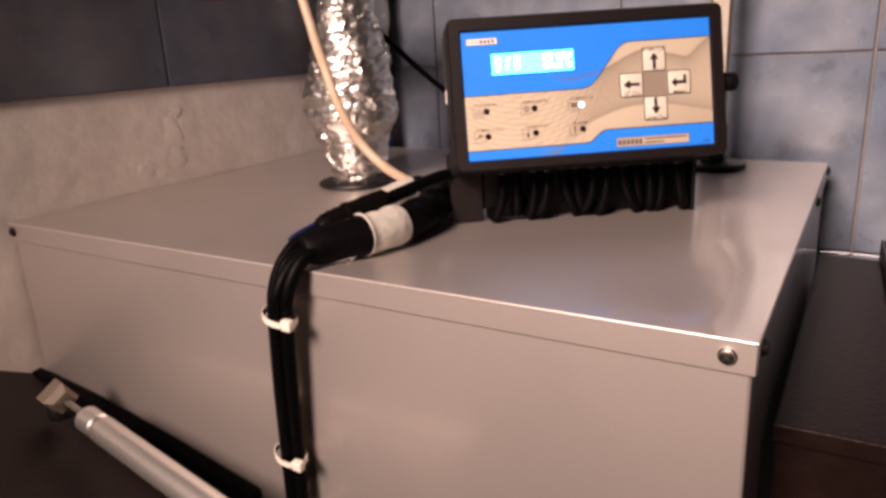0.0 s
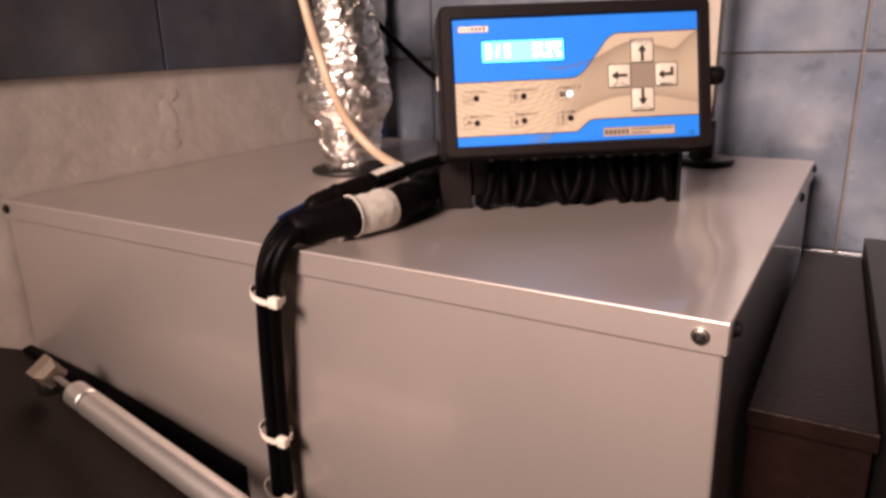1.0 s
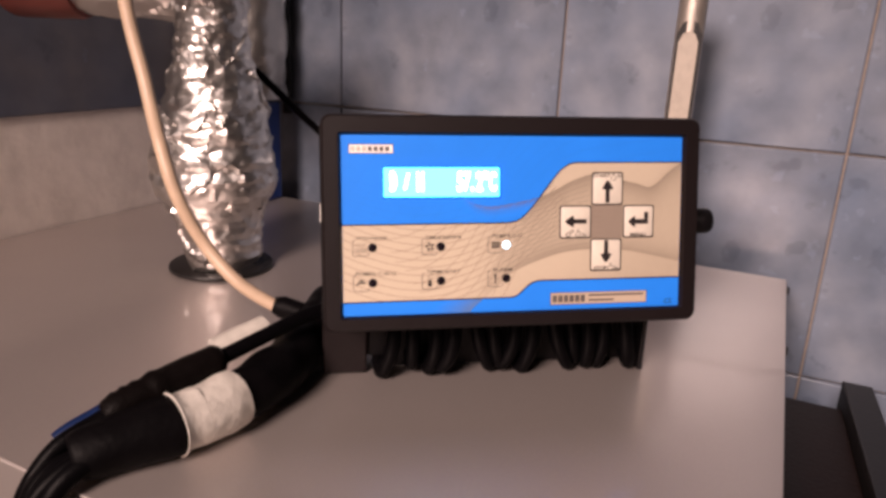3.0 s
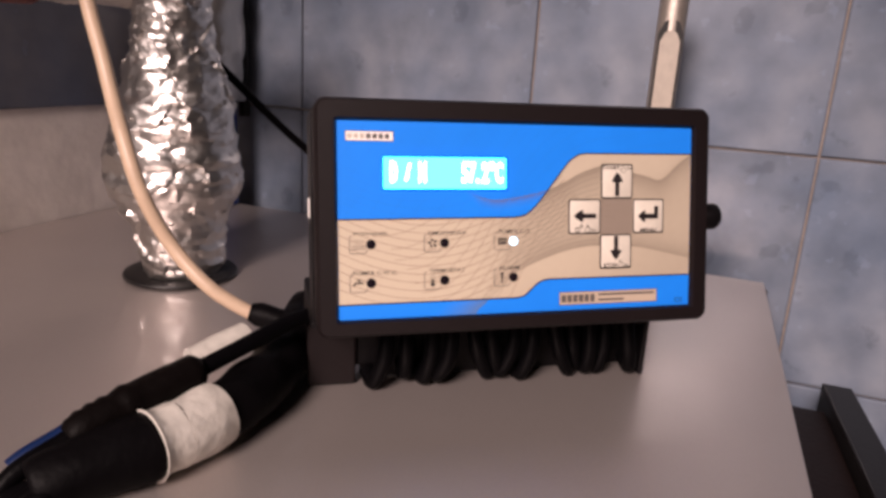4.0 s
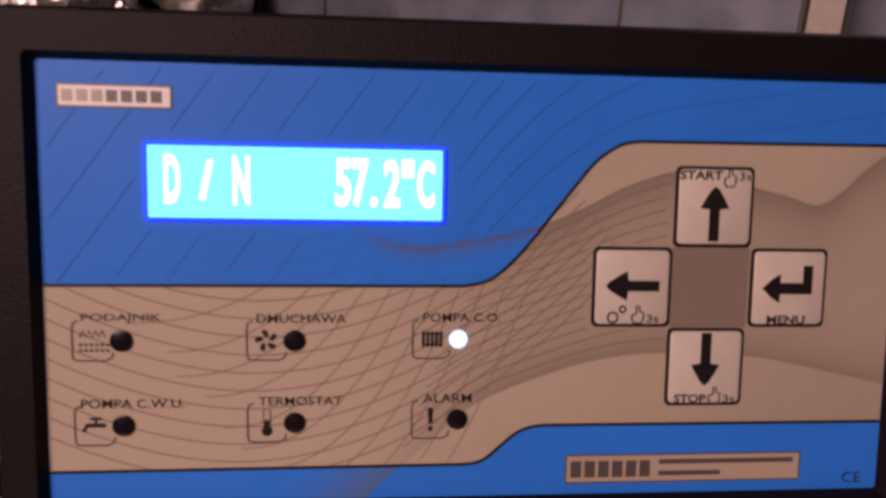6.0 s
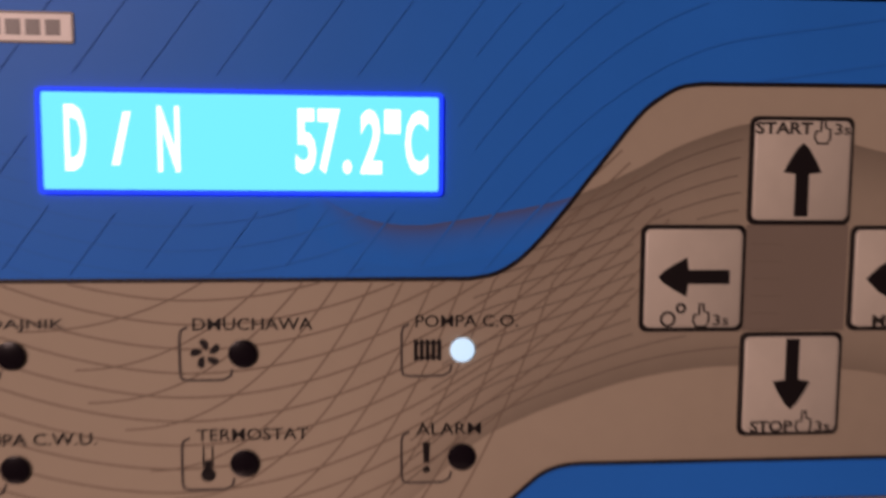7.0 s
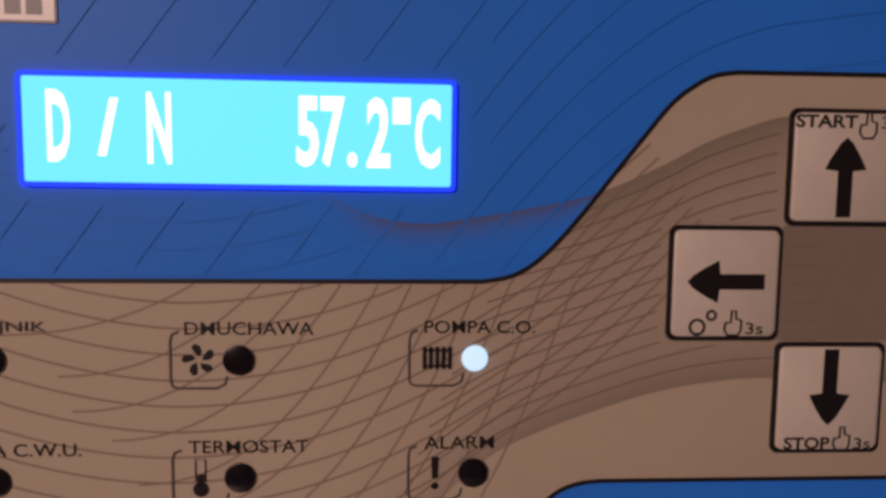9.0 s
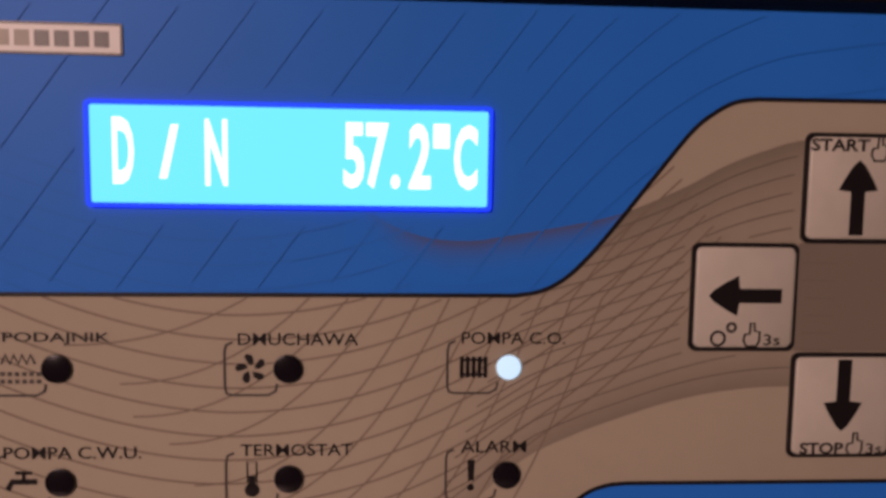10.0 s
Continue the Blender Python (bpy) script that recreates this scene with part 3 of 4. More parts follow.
    badge(20.4, 80.8, -48.1, -41.1, [(21.6 + 3.5 * i, 24.3 + 3.5 * i, -46.8, -42.6, GREY_INK) for i in range(6)] + [(44.0, 79, -43.6, -42.4, GREY_INK), (44.0, 60, -46.6, -45.4, GREY_INK)], BEIGE_FILM)
    part("badge_bar", letters("CE", 92.6, 97.6, -49.4, -46.6, -0.34, 0.05), INK, face, "", None, FACE)

    # display
    d = part("display", merge(prism(rounded(-78.8, -10.6, 15.7, 33.4, 0.8), -0.6, 0.3)), LCD_RIM, t, "lit cyan liquid crystal display", None, FACE)
    part("display_glass", prism(rounded(-77.9, -11.4, 16.5, 32.7, 0.4), 0.3, 0.36), LCD_BACK, d, "glowing cyan display field", None, FACE)
    for ch, x0, x1, y0, y1 in (("D", -74.3, -70.8, 19.6, 30.7), ("/", -66.7, -63.4, 20.6, 29.6), ("N", -59.1, -55.4, 19.5, 30.6), ("5", -36.0, -32.5, 19.4, 30.5),
                               ("7", -32.2, -28.4, 19.4, 30.5), (".", -28.0, -26.4, 19.4, 21.8), ("2", -24.9, -21.2, 19.4, 30.5), ("C", -17.2, -13.2, 19.4, 30.4)):
        part("display_letter", letters(ch, x0, x1, y0, y1, 0.361, 0.03, 0.03), LCD_TEXT, d, "", None, FACE)
    part("display_letter", merge(prism([(-20.8, 26.4), (-18.0, 26.4), (-18.0, 30.5), (-20.8, 30.5)], 0.361, 0.391)), LCD_TEXT, d, "", None, FACE)

    # keys
    part("key_field", prism([(44.9, -8.8), (64.4, -8.8), (64.4, 10.8), (44.9, 10.8)], -0.26, -0.22), SWIRL, face, "", None, FACE)

    def key(cx, cy, way, caption, cap_y):
        h = 9.75
        k = part("key", prism(rounded(cx - h, cx + h, cy - h, cy + h, 1.4), -0.3, 0.1), INK, t, "pale grey membrane key with a black arrow", None, FACE)
        part("key_pad", prism(rounded(cx - h + 0.8, cx + h - 0.8, cy - h + 0.8, cy + h - 0.8, 1.0), 0.0, 0.55, 0.35), PAD, k, "", 60, FACE)
        z = 0.551
        if way == "enter":
            pts = [(-6.8, -0.1), (-4.4, 2.2), (-2.2, 3.5), (-2.2, 1.3), (3.5, 1.3), (3.5, 5.6), (6.0, 5.6), (6.0, -1.5), (-2.2, -1.5), (-2.2, -3.7), (-4.4, -2.4)]
        else:
            pts = [(-6.6, 0), (-5.6, 1.1), (-3.4, 2.5), (-1.3, 3.6), (-1.0, 1.3), (6.7, 1.3), (6.7, -1.3), (-1.0, -1.3), (-1.3, -3.6), (-3.4, -2.5), (-5.6, -1.1)]
            turn = {"left": 0, "down": 90, "up": -90}[way]
            c, s = math.cos(radians(turn)), math.sin(radians(turn))
            pts = [(x * c - y * s, x * s + y * c) for x, y in pts]
        oy = {"up": -1.6, "down": 1.9, "left": 0.3, "enter": 0.0}[way]
        part("arrow", prism([(cx + x, cy + oy + y) for x, y in pts], z, z + 0.04), INK, k, "", None, FACE)
        if caption:
            x0, x1, txt = caption
            part("caption", letters(txt, cx + x0, cx + x1, cy + cap_y, cy + cap_y + 2.2, z, 0.04, 0.03), SIGN_INK, k, "", None, FACE)
        else:   # two gear wheels
            for gx, gy, r in ((-4.6, -7.4, 1.25), (-2.2, -5.4, 0.75)):
                part("gear_sign", ribbon([(cx + gx + r * math.cos(a), cy + gy + r * math.sin(a)) for a in np.linspace(0, 6.3, 16)], 0.5, z, z + 0.04), SIGN_INK, k, "", None, FACE)
        if way == "enter":
            return
        # a pressing finger sign and the three seconds beside it
        hx, hy = {"up": 3.5, "down": 2.7, "left": 1.6}[way], cap_y - (1.6 if way == "up" else 0.2)
        palm = [(-1.3, 2.2), (-1.5, 1.0), (-0.9, 0.0), (0.9, 0.0), (1.4, 1.0), (1.4, 2.6), (0.5, 2.8), (0.4, 4.2), (-0.3, 4.2), (-0.4, 2.2), (-1.3, 2.2)]
        part("press_sign", ribbon([(cx + hx + x, cy + hy + y) for x, y in palm], 0.42, z, z + 0.04), SIGN_INK, k, "", None, FACE)
        part("caption", letters("3s", cx + hx + 2.2, cx + hx + 5.2, cy + cap_y, cy + cap_y + 2.0, z, 0.04, 0.01), SIGN_INK, k, "", None, FACE)

    key(54.6, 20.6, "up", (-9.0, 1.6, "START"), 6.5)
    key(35.05, 1.0, "left", None, -8.6)
    key(74.55, 0.95, "enter", (-5.2, 4.6, "MENU"), -9.0)
    key(54.3, -18.8, "down", (-7.6, 0.6, "STOP"), -9.0)

    # indicator lamps with their captions and signs
    def indicator(x, y, text, x0, x1, lit, sign):
        k = part("indicator_lamp", disc((x, y, -0.25), (0, 0, 1), 2.2 if lit else 2.55, 0.55, 24, 0.25), LED_ON if lit else LED_OFF, t, "lit white indicator lamp" if lit else "dark indicator lamp", 40, FACE)
        for glyph in islands(letters(text, x0, x1, y + 4.15, y + 6.3, -0.21, 0.05, 0.005)):
            part("caption_letter", glyph, INK, face, "", None, FACE)
        a, b, c, dd = x - 10.9, x - 1.9, y - 4.7, y + 4.7
        frame_line = [(a + 1.4, dd), (a + 0.3, dd - 0.5), (a, dd - 1.6), (a, c + 1.2), (a + 0.3, c + 0.3), (a + 1.2, c), (b - 1.6, c), (b - 0.3, c + 0.7), (b, c + 2.0)]
        part("indicator_frame", ribbon(frame_line, 0.42, -0.21, -0.16), GREY_INK, face, "", None, FACE)
        cx, cy, z0, z1 = x - 6.4, y, -0.21, -0.16
        if sign == "radiator":
            bms = [prism([(cx - 2.3 + i * 1.05, cy - 1.9), (cx - 1.6 + i * 1.05, cy - 1.9), (cx - 1.6 + i * 1.05, cy + 1.9), (cx - 2.3 + i * 1.05, cy + 1.9)], z0, z1) for i in range(5)]
            bms.append(ribbon([(cx - 2.3, cy + 1.3), (cx + 2.6, cy + 1.3)], 0.4, z1, z1 + 0.02))
            bms.append(ribbon([(cx - 2.3, cy - 1.3), (cx + 2.6, cy - 1.3)], 0.4, z1, z1 + 0.02))
        elif sign == "fan":
            bms = []
            for i in range(5):
                c, n = math.cos(i * 1.2566 + 0.5), math.sin(i * 1.2566 + 0.5)
                petal = [(0.5, -0.2), (1.3, -0.75), (2.3, -0.6), (2.75, 0.2), (2.3, 0.75), (1.4, 0.45)]
                bms.append(prism([(cx + x * c - y * n, cy + x * n + y * c) for x, y in petal], z0, z1))
        elif sign == "thermometer":
            bms = [disc((cx, cy - 2.0, z0), (0, 0, 1), 1.3, z1 - z0, 12), prism([(cx - 0.55, cy - 1.5), (cx + 0.55, cy - 1.5), (cx + 0.55, cy + 0.6), (cx - 0.55, cy + 0.6)], z0, z1),
                   ribbon([(cx - 0.8, cy - 0.6), (cx - 0.8, cy + 3.1), (cx + 0.8, cy + 3.1), (cx + 0.8, cy - 0.6)], 0.25, z0, z1)]
        elif sign == "mark":
            bms = [prism([(cx - 0.5, cy - 1.0), (cx + 0.5, cy - 1.0), (cx + 0.65, cy + 2.8), (cx - 0.65, cy + 2.8)], z0, z1), disc((cx, cy - 2.3, z0), (0, 0, 1), 0.65, z1 - z0, 10)]
        elif sign == "tap":
            bms = [ribbon([(cx - 2.6, cy - 1.4), (cx - 1.8, cy + 0.1), (cx + 2.4, cy + 0.1)], 1.0, z0, z1), ribbon([(cx + 0.2, cy), (cx + 0.2, cy + 1.7)], 0.6, z0, z1),
                   ribbon([(cx - 1.2, cy + 1.7), (cx + 1.6, cy + 1.7)], 0.6, z0, z1)]
        else:
            bms = [ribbon([(cx - 2.8 + i * 0.7, cy + 1.6 + (0.8 if i % 2 else -0.8)) for i in range(9)], 0.4, z0, z1)]
            bms += [prism([(cx - 3 + i * 1.2, cy - 2.6 + r * 1.3), (cx - 2.3 + i * 1.2, cy - 2.6 + r * 1.3), (cx - 2.3 + i * 1.2, cy - 1.9 + r * 1.3), (cx - 3 + i * 1.2, cy - 1.9 + r * 1.3)], z0, z1)
                    for i in range(6) for r in range(2)]
        for piece in bms:
            part("indicator_sign", piece, GREY_INK if sign == "screw" else INK, face, "", None, FACE)

    indicator(-84.8, -12.1, "PODAJNIK", -93.6, -75.8, False, "screw")
    indicator(-45.6, -12.1, "DMUCHAWA", -54.2, -33.5, False, "fan")
    indicator(-6.9, -11.8, "POMPA C.O.", -15.3, 3.1, True, "radiator")
    indicator(-84.8, -32.2, "POMPA C.W.U.", -94.2, -71.0, False, "tap")
    indicator(-45.6, -31.9, "TERMOSTAT", -53.9, -34.4, False, "thermometer")
    indicator(-6.9, -31.5, "ALARM", -15.2, -3.4, False, "mark")

    # stand and the cables under it
    B = pose(-0.160, 0.187, TOP, 0, 0, 35.1)   # x along the unit, y back from its face, on the casing
    part("stand_plate", box(-0.080, 0.108, 0.056, 0.062, 0.0, 0.060, 0.001), BLACK_PLASTIC, t, "", None, B)
    part("stand_cheek", box(-0.1135, -0.084, 0.047, 0.088, 0.0, 0.056, 0.0015), BEZEL, t, "grey-black stand cheek", None, B)
    part("stand_web", box(-0.084, -0.068, 0.052, 0.088, 0.010, 0.056, 0.0015), BLACK_PLASTIC, t, "", None, B)
    part("stand_shelf", box(-0.1135, 0.110, 0.018, 0.088, 0.049, 0.0575, 0.0015), BLACK_PLASTIC, t, "", None, B)
    part("stand_end", box(0.1055, 0.109, 0.036, 0.062, 0.0, 0.052, 0.001), BLACK_PLASTIC, t, "", None, B)
    rng = random.Random(4)
    for i in range(13):
        x = -0.066 + i * 0.0132 + rng.uniform(-0.002, 0.002)
        dx = rng.uniform(-0.010, 0.016)
        y = 0.036 + rng.uniform(-0.005, 0.005)
        low = 0.0055 + rng.uniform(0, 0.004)
        pts = spline([(x, y + 0.004, 0.052), (x, y, 0.038), (x + dx * 0.3, y - 0.003, 0.022), (x + dx, y + 0.002, low), (x + dx * 1.3, y + 0.014, low + 0.002)], 8)
        part("cable", tube(pts, 0.0050, 10), RUBBER, t, "", 80, B)
        part("cable_gland", disc(pts[0] - Vector((0, 0.002, 0.007)), (0, 0, 1), 0.0065, 0.010, 12, 0.001), BLACK_PLASTIC, t, "", 40, B)
    return t


control_unit()


# ---------------------------------------------------------------- cables on the casing
def cable_bundle():
    t = thing("cable_bundle", (-0.30, 0.06, TOP), "taped bundle of black cables over the lid's front edge", "cables")
    core = spline([(-0.318, 0.222, TOP + 0.024), (-0.303, 0.178, TOP + 0.0185), (-0.289, 0.132, TOP + 0.0165), (-0.286, 0.088, TOP + 0.0168), (-0.294, 0.050, TOP + 0.0168), (-0.305, 0.026, TOP + 0.0165), (-0.318, 0.004, TOP + 0.014)], 10)
    n = len(core)
    radii = [0.0130 + 0.0032 * math.sin(math.pi * min(1, i / n * 1.25)) + 0.0012 * noise.noise(Vector((i * 0.35, 0, 0))) for i in range(n)]
    radii[-20:] = [0.0168 - 0.00014 * i for i in range(16)] + [0.0142, 0.0136, 0.0128, 0.0115]
    part("taped_core", tube(core, radii, 22, 0.0022, 1.0), TAPE_BLACK, t, "wrapped in black tape", 80)
    a, b = int(n * 0.51), int(n * 0.69)
    m = a + int((b - a) * 0.55)
    part("white_tape", tube(core[a:m + 1], [r + 0.0012 for r in radii[a:m + 1]], 30, 0.0016, 1.0), TAPE_WHITE, t, "band of white cloth tape", 60)
    part("white_tape", tube(core[m:b], [r + 0.0017 for r in radii[m:b]], 30, 0.0018, 1.4), TAPE_WHITE, t, "band of white cloth tape", 60)
    for dx, dy, r, mat, x_top in ((0, 0, 0.0058, RUBBER, -0.319), (0.0085, -0.003, 0.0056, RUBBER, -0.311), (-0.004, -0.001, 0.0052, RUBBER, -0.323), (0.003, -0.009, 0.0048, RUBBER, -0.316)):
        pts = spline([(-0.300 + dx * 0.4, 0.032, TOP + 0.016), (-0.309 + dx * 0.5, 0.011, TOP + 0.016 - dy * 0.2), (x_top, -0.007 + dy * 0.5, TOP + 0.008), (x_top - 0.005, -0.017 + dy, TOP - 0.014),
                      (-0.331 + dx, -0.015 + dy, TOP - 0.040), (-0.3365 + dx, -0.013 + dy, TOP - 0.10), (-0.341 + dx, -0.011 + dy, TOP - 0.17), (-0.343 + dx, -0.011 + dy, TOP - 0.25), (-0.346 + dx, -0.011 + dy, TOP - 0.5)], 10)
        part("cable", tube(pts, r, 12), mat, t, "", 80)
    for z, x, y in ((TOP - 0.033, -0.3285, -0.017), (TOP - 0.156, -0.338, -0.015), (TOP - 0.214, -0.3415, -0.014)):
        loop = [(x + 0.0005 + 0.0130 * math.cos(a), y - 0.001 + 0.0118 * math.sin(a), z - 0.004 * math.cos(a)) for a in np.linspace(0, 2 * math.pi, 30)]
        tie = bmesh.new()
        rows = []
        for px, py, pz in loop:
            o = Vector((px - x, py - y, 0)).normalized() * 0.0006
            rows.append([tie.verts.new(q) for q in ((px, py, pz - 0.0024), (px + o.x, py + o.y, pz - 0.0024), (px + o.x, py + o.y, pz + 0.0024), (px, py, pz + 0.0024))])
        for p, q in zip(rows, rows[1:]):
            for k in range(4):
                tie.faces.new((p[k], p[(k + 1) % 4], q[(k + 1) % 4], q[k]))
        tie = merge(tie, box(x + 0.0105, x + 0.0195, y - 0.0115, y - 0.0055, z - 0.0060, z + 0.0025, 0.001))
        part("cable_tie", tie, NYLON, t, "white nylon cable tie", 40)
    return t


cable_bundle()


def sleeve_cable():
    t = thing("sleeved_connector_cable", (-0.32, 0.09, TOP), "dark sleeved connector cable lying along the taped bundle", "cable")
    run = spline([(-0.268, 0.190, TOP + 0.047), (-0.283, 0.150, TOP + 0.046), (-0.293, 0.112, TOP + 0.041), (-0.302, 0.084, TOP + 0.036), (-0.313, 0.050, TOP + 0.031), (-0.321, 0.024, TOP + 0.024), (-0.329, 0.003, TOP + 0.015), (-0.333, -0.014, TOP - 0.008), (-0.337, -0.017, TOP - 0.05), (-0.343, -0.016, TOP - 0.17), (-0.349, -0.015, TOP - 0.5)], 10)
    part("cable", tube(run, 0.0048, 12), RUBBER, t, "", 80)
    part("connector_sleeve", tube(run[28:50], [0.007] + [0.0094] * 10 + [0.0104] + [0.0094, 0.0085] * 4 + [0.0082, 0.006], 16, 0.0008), SHRINK, t, "ribbed connector sleeve", 50)
    part("blue_wire", tube([p + Vector((-0.004, 0.003, 0.001)) for p in run[48:60]], 0.0046, 10), BLUE_WIRE, t, "blue wire", 80)
    part("white_tape", tube([(-0.302, 0.130, TOP + 0.039), (-0.307, 0.113, TOP + 0.037), (-0.313, 0.098, TOP + 0.034)], 0.0085, 14, 0.001), TAPE_WHITE, t, "white tape tag", 50)
    return t


sleeve_cable()

beige = part("beige_cable", tube(spline([(-0.475, 0.185, 2.1), (-0.462, 0.178, 1.75), (-0.452, 0.172, 1.56), (-0.434, 0.170, 1.48), (-0.410, 0.158, 1.437), (-0.397, 0.157, 1.405), (-0.384, 0.166, 1.372), (-0.360, 0.170, 1.348), (-0.338, 0.180, 1.332), (-0.318, 0.188, 1.324)], 12), 0.0047, 14), BEIGE_WIRE, None, "", 80)
part("end_sleeve", tube([(-0.336, 0.1805, 1.3315), (-0.331, 0.183, 1.330), (-0.318, 0.188, 1.326), (-0.296, 0.200, 1.324)], [0.0055, 0.0078, 0.0082, 0.0082], 14, 0.0006), TAPE_BLACK, beige, "black taped end", 60)
tagged(beige, "beige round cable hanging down to the controller", "cable")
probe = part("probe_cable", tube(spline([(-0.512, 0.335, 1.502), (-0.497, 0.358, 1.481), (-0.456, 0.412, 1.417), (-0.40, 0.47, 1.35), (-0.36, 0.50, 1.306)], 8), 0.0038, 10), RUBBER, None, "", 80)
tagged(probe, "thin black probe cable at the foil duct's neck", "cable")


# ---------------------------------------------------------------- foil covered pipes
def foil_run(points, radii, sides, amount, seed):
    """A pipe in crumpled foil: flat facets of many sizes with sharp creases."""
    rng = random.Random(int(seed * 10))
    bm = tube(points, radii, sides)
    bm.normal_update()
    for v in bm.verts:
        q = v.co * 30 + Vector((seed, 0, 0))
        # wrapped bands, flattened dents and fine wrinkles
        band = 0.5 - abs(noise.noise(Vector((q.x * 0.45, q.y * 0.45, q.z * 1.9))))
        dent = noise.cell(Vector((q.x * 0.75 + 0.8 * noise.noise(q), q.y * 0.75, q.z * 1.15 + 0.8 * noise.noise(q + Vector((7, 3, 1)))))) - 0.5
        small = 0.5 - abs(noise.noise(Vector((q.x, q.y, q.z * 1.6)) * 2.3 + Vector((0, seed, 0))))
        crease = 0.5 - abs(noise.noise(Vector((q.x, q.y, q.z * 1.3)) * 5.2 + Vector((seed, 0, seed))))
        v.co += v.normal * amount * (0.7 * noise.noise(q * 0.7) + 0.75 * band + 0.22 * dent + 0.34 * small + 0.12 * crease - 0.1)
        v.co += Vector((rng.uniform(-1, 1), rng.uniform(-1, 1), rng.uniform(-1, 1))) * amount * 0.02
    bmesh.ops.triangulate(bm, faces=[f for f in bm.faces if len(f.verts) == 4], quad_method="SHORT_EDGE")
    return bm


def foil_duct():
    x, y = -0.494, 0.296
    t = thing("foil_duct", (x, y, TOP), "pipe stub wrapped in crumpled aluminium foil on the lid", "pipe")
    part("base_ring", disc((x, y, TOP), (0, 0, 1), 0.048, 0.004, 40, 0.0015), BLACK_STEEL, t, "dark flat base ring", 40)
    prof = [(0.004, 0.032), (0.010, 0.036), (0.03, 0.0385), (0.052, 0.042), (0.066, 0.049), (0.072, 0.0545), (0.085, 0.0575), (0.105, 0.0565), (0.120, 0.052), (0.135, 0.0485), (0.155, 0.045),
            (0.172, 0.040), (0.188, 0.034), (0.20, 0.031), (0.225, 0.030), (0.25, 0.033), (0.272, 0.030), (0.286, 0.012)]
    zs = np.linspace(0.004, 0.286, 124)
    rs = [0.955 * float(np.interp(z, [p[0] for p in prof], [p[1] for p in prof])) for z in zs]
    lean = [(x + 0.001 + 0.008 * max(0, z - 0.1), y, TOP + float(z)) for z in zs]
    part("foil_wrap", foil_run(lean, rs, 110, 0.0080, 3.0), FOIL, t, "crumpled aluminium foil", 20)
    # the branch towards the side wall, with a red-brown cap
    pts = [(x - 0.01 - 0.098 * s, y - 0.043 * s, TOP + 0.262) for s in np.linspace(0, 1, 40)]
    part("foil_branch", foil_run(pts, 0.036, 60, 0.0065, 9.0), FOIL, t, "crumpled aluminium foil", 12)
    part("end_cap", disc((x - 0.100, y - 0.040, TOP + 0.262), (-0.098, -0.043, 0), 0.041, 0.066, 32, 0.006), RED_CAP, t, "red-brown end cap", 40)
    return t


foil_duct()
pipe = part("foil_pipe", foil_run([(-0.675, 0.550, float(z)) for z in np.linspace(1.434, 2.3, 100)], 0.05, 40, 0.006, 5.0), FOIL, None, "", 22)
tagged(pipe, "upright pipe wrapped in foil near the room corner", "pipe")
strip = part("black_pipe", tube([(-0.651, 0.601, 1.41), (-0.651, 0.601, 2.4)], 0.0072, 14), BLACK_STEEL, None, "", 80)
tagged(strip, "thin black upright pipe on the tiled wall", "pipe")
blue = part("blue_box", box(-0.695, -0.628, 0.512, 0.558, TOP, 1.430, 0.004), BLUE_BOX)
tagged(blue, "small deep blue plastic box under the foil pipe", "box")


def thermometer():
    x, y = -0.119, 0.505
    t = thing("thermometer", (x, y, TOP), "tube thermometer in a slotted metal sheath behind the controller", "thermometer")
    part("base_plate", disc((x + 0.006, y - 0.004, TOP), (0, 0, 1), 0.032, 0.007, 32, 0.002), BLACK_STEEL, t, "black round base", 40)
    part("lower_fitting", tube([(x, y, TOP + 0.007), (x, y, TOP + 0.05)], 0.0155, 6), BLACK_STEEL, t, "black hexagonal fitting", 30)
    part("sheath", tube([(x, y, TOP + 0.04), (x, y, 1.562), (x, y, 1.568)], [0.0125, 0.0125, 0.0118], 28), SHEATH, t, "dull metal sheath", 40)
    part("end_ring", disc((x, y, 1.566), (0, 0, 1), 0.0131, 0.005, 28, 0.001), BLACK_STEEL, t, "dark end ring", 40)
    # dark arch behind the scale paints the shade at the slot's edge
    part("slot", prism([(-0.0105, 0.055), (0.0105, 0.055), (0.0105, 0.231), (0.0065, 0.2405), (0, 0.244), (-0.0065, 0.2405), (-0.0105, 0.231)], 0.0, 0.0025), DARK_GAP, t, "dark border painted for the slot's shade", None,
         pose(x + 0.0011, y - 0.0095, TOP, 90, 0, 8))
    part("scale", merge(prism([(-0.0085, 0.06), (0.0085, 0.06), (0.0085, 0.224), (0.005, 0.2315), (0, 0.234), (-0.005, 0.2315), (-0.0085, 0.224)], 0.0, 0.004)), SCALE_WHITE, t, "cream scale", None,
         pose(x + 0.0011, y - 0.0095, TOP, 90, 0, 8))
    return t


thermometer()


# ---------------------------------------------------------------- open lid and its gas strut, before the casing
lid_plane = lambda x, y: 1.126 - 0.255 * (x + 0.746) - 0.55 * y
bm = bmesh.new()
vs = []
for dz in (0, -0.012):
    vs.append([bm.verts.new((x, y, lid_plane(x, y) + dz)) for x, y in ((-0.733, -0.004), (-0.40, -0.004), (-0.36, -0.20), (-0.733, -0.33))])
bm.faces.new(vs[0])
bm.faces.new(vs[1][::-1])
for i in range(4):
    bm.faces.new((vs[0][i], vs[0][(i + 1) % 4], vs[1][(i + 1) % 4], vs[1][i]))
sloping = thing("sloping_lid", (-0.56, -0.15, 1.1), "dark brown sloping steel lid before the casing", "lid")
part("plate", bm, BROWN_STEEL, sloping)
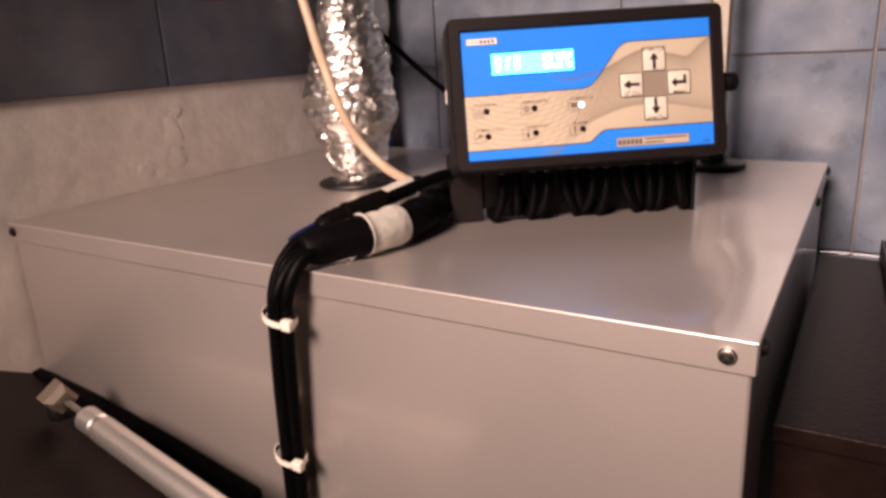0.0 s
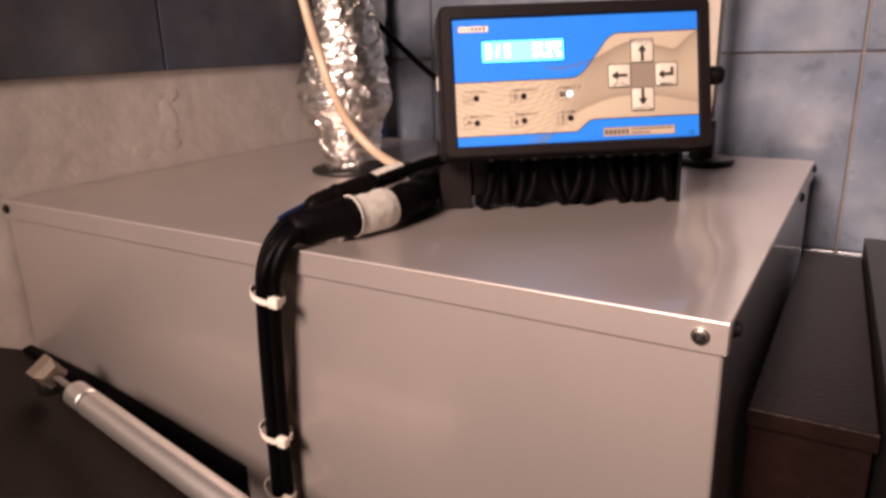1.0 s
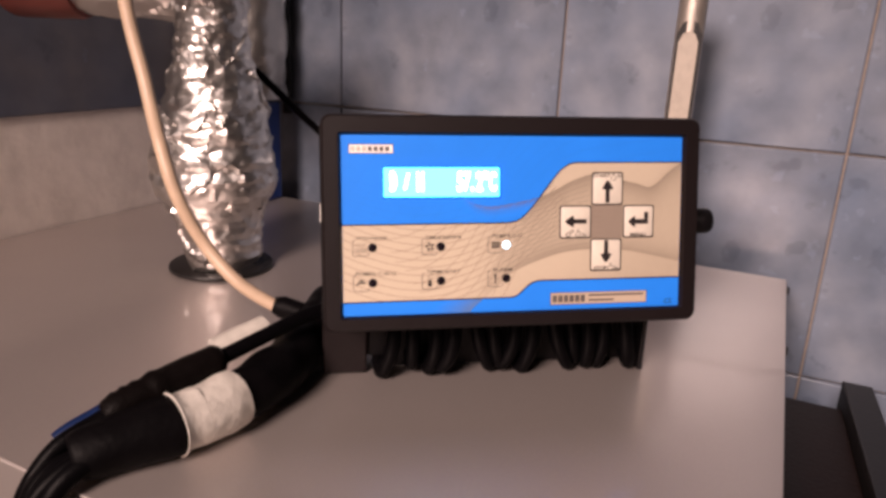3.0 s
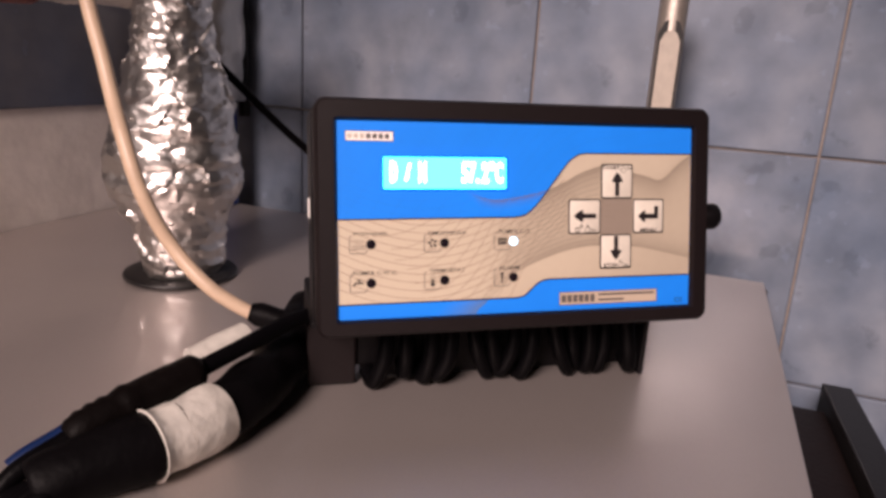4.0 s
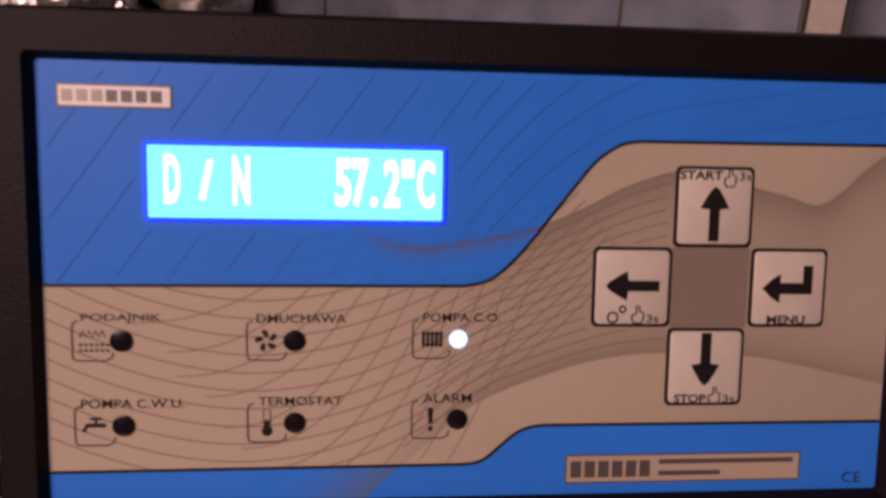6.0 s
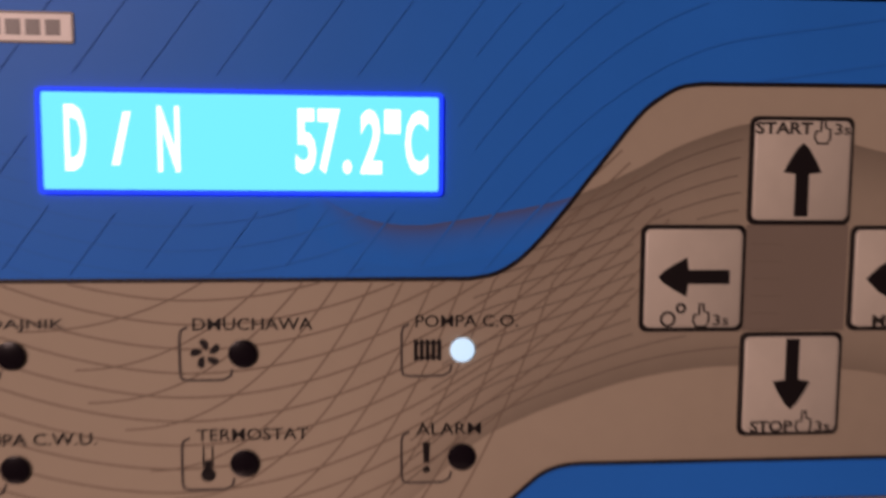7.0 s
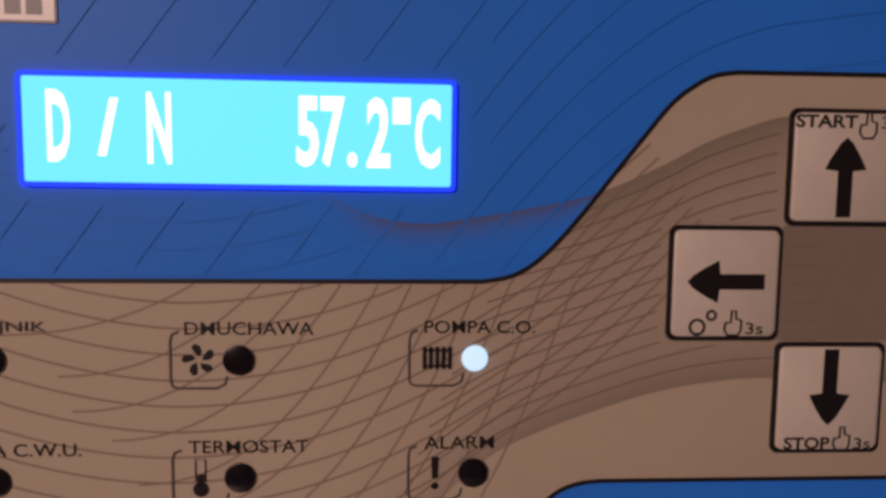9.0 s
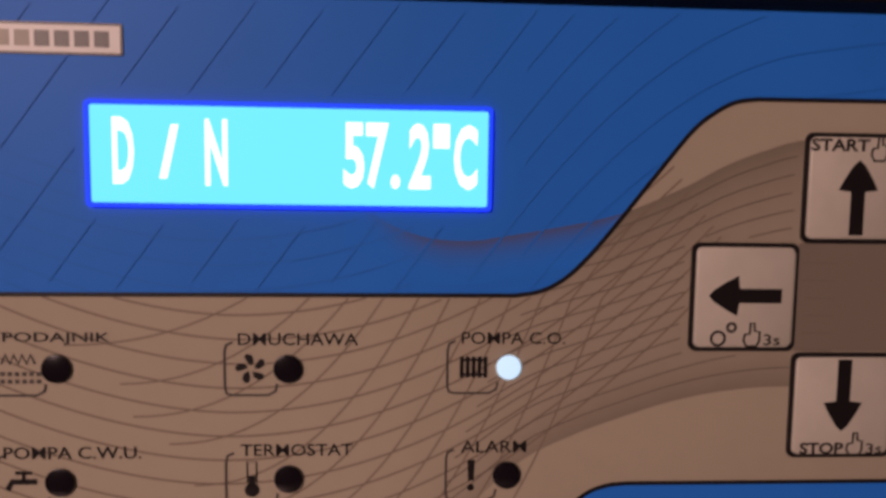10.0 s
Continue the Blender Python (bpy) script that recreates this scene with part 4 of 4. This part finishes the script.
# black wedge added for the shade in the gap between lid and casing
seal = bmesh.new()
rows = []
for x, h in ((-0.733, 0.004), (-0.62, 0.022), (-0.50, 0.034), (-0.40, 0.040)):
    z = lid_plane(x, -0.01)
    rows.append([seal.verts.new(q) for q in ((x, -0.003, z - 0.002), (x, -0.016, z - 0.002), (x, -0.012, z + h * 0.8), (x, -0.003, z + h))])
for p, q in zip(rows, rows[1:]):
    for k in range(4):
        seal.faces.new((p[k], p[(k + 1) % 4], q[(k + 1) % 4], q[k]))
seal.faces.new(rows[0])
seal.faces.new(rows[-1][::-1])
part("rubber_seal", seal, RUBBER, sloping, "black wedge standing for the shaded gap")
part("hem", tube([(-0.40, -0.004, lid_plane(-0.40, -0.004) - 0.004), (-0.36, -0.20, lid_plane(-0.36, -0.20) - 0.004)], 0.006, 10), BLACK_STEEL, sloping)


def gas_strut():
    t = thing("gas_strut", (-0.56, -0.1, 1.1), "silver gas strut on the dark steel lid", "strut")
    a, b = Vector((-0.555, -0.062, 1.150)), Vector((-0.330, -0.086, 1.128))
    d = (b - a).normalized()
    part("cylinder", tube([a + d * 0.0375, a + d * 0.0390, b + d * 0.1], [0.0105, 0.0119, 0.0119], 28), BRUSHED, t, "silver cylinder", 40)
    part("collar", tube([a + d * 0.011, a + d * 0.0125, a + d * 0.0330, a + d * 0.0345], [0.0100, 0.0115, 0.0115, 0.0102], 28), BRUSHED, t, "", 40)
    part("joint_ring", tube([a + d * 0.032, a + d * 0.041], 0.0092, 24), DARK_GAP, t, "", 40)
    part("rod", tube([a - d * 0.034, a + d * 0.013], 0.0042, 16), CHROME, t, "", 40)
    f = a - d * 0.029
    part("end_fitting", merge(tube([f - d * 0.024, f - d * 0.021, f - d * 0.008, f - d * 0.0065, f - d * 0.002, f], [0.0145, 0.0165, 0.0165, 0.0150, 0.0125, 0.0105], 4)), CAST, t, "worn cast end fitting", 30)
    part("pivot", disc(f - d * 0.016 + Vector((0, 0, -0.022)), (0, 0, 1), 0.011, 0.016, 20, 0.002), BLACK_STEEL, t, "", 40)
    return t


gas_strut()


# ---------------------------------------------------------------- tiles
def tile_mesh(w, h, mat, name):
    bm = box(-w / 2, w / 2, -0.0055, 0.0, -h / 2, h / 2)
    front = [e for e in bm.edges if all(v.co.y < -0.004 for v in e.verts)]
    bmesh.ops.bevel(bm, geom=front, offset=0.0018, segments=2, affect="EDGES", profile=0.5)
    me = bpy.data.meshes.new(name)
    bm.to_mesh(me)
    bm.free()
    me.materials.append(mat)
    return me


TW, TH, JOINT = 0.302, 0.246, 0.0023
blue_tile = tile_mesh(TW - JOINT, TH - JOINT, TILE_BLUE, "tile")
for i in range(-3, 6):
    for j in range(-4, 6):
        x0 = 0.034 + i * TW
        if x0 < -0.74 + 0.0 and i == -3:
            w0 = x0 + TW + 0.735
            if w0 < 0.02:
                continue
            me = tile_mesh(w0 - JOINT, TH - JOINT, TILE_BLUE, "tile")
            cx = (-0.735 + x0 + TW) / 2
        else:
            me, cx = blue_tile, x0 + TW / 2
        ob = new("tile", me)
        ob.parent = back_wall
        ob.location = (cx, WALL + 0.0058, 1.178 + (j + 0.5) * TH)
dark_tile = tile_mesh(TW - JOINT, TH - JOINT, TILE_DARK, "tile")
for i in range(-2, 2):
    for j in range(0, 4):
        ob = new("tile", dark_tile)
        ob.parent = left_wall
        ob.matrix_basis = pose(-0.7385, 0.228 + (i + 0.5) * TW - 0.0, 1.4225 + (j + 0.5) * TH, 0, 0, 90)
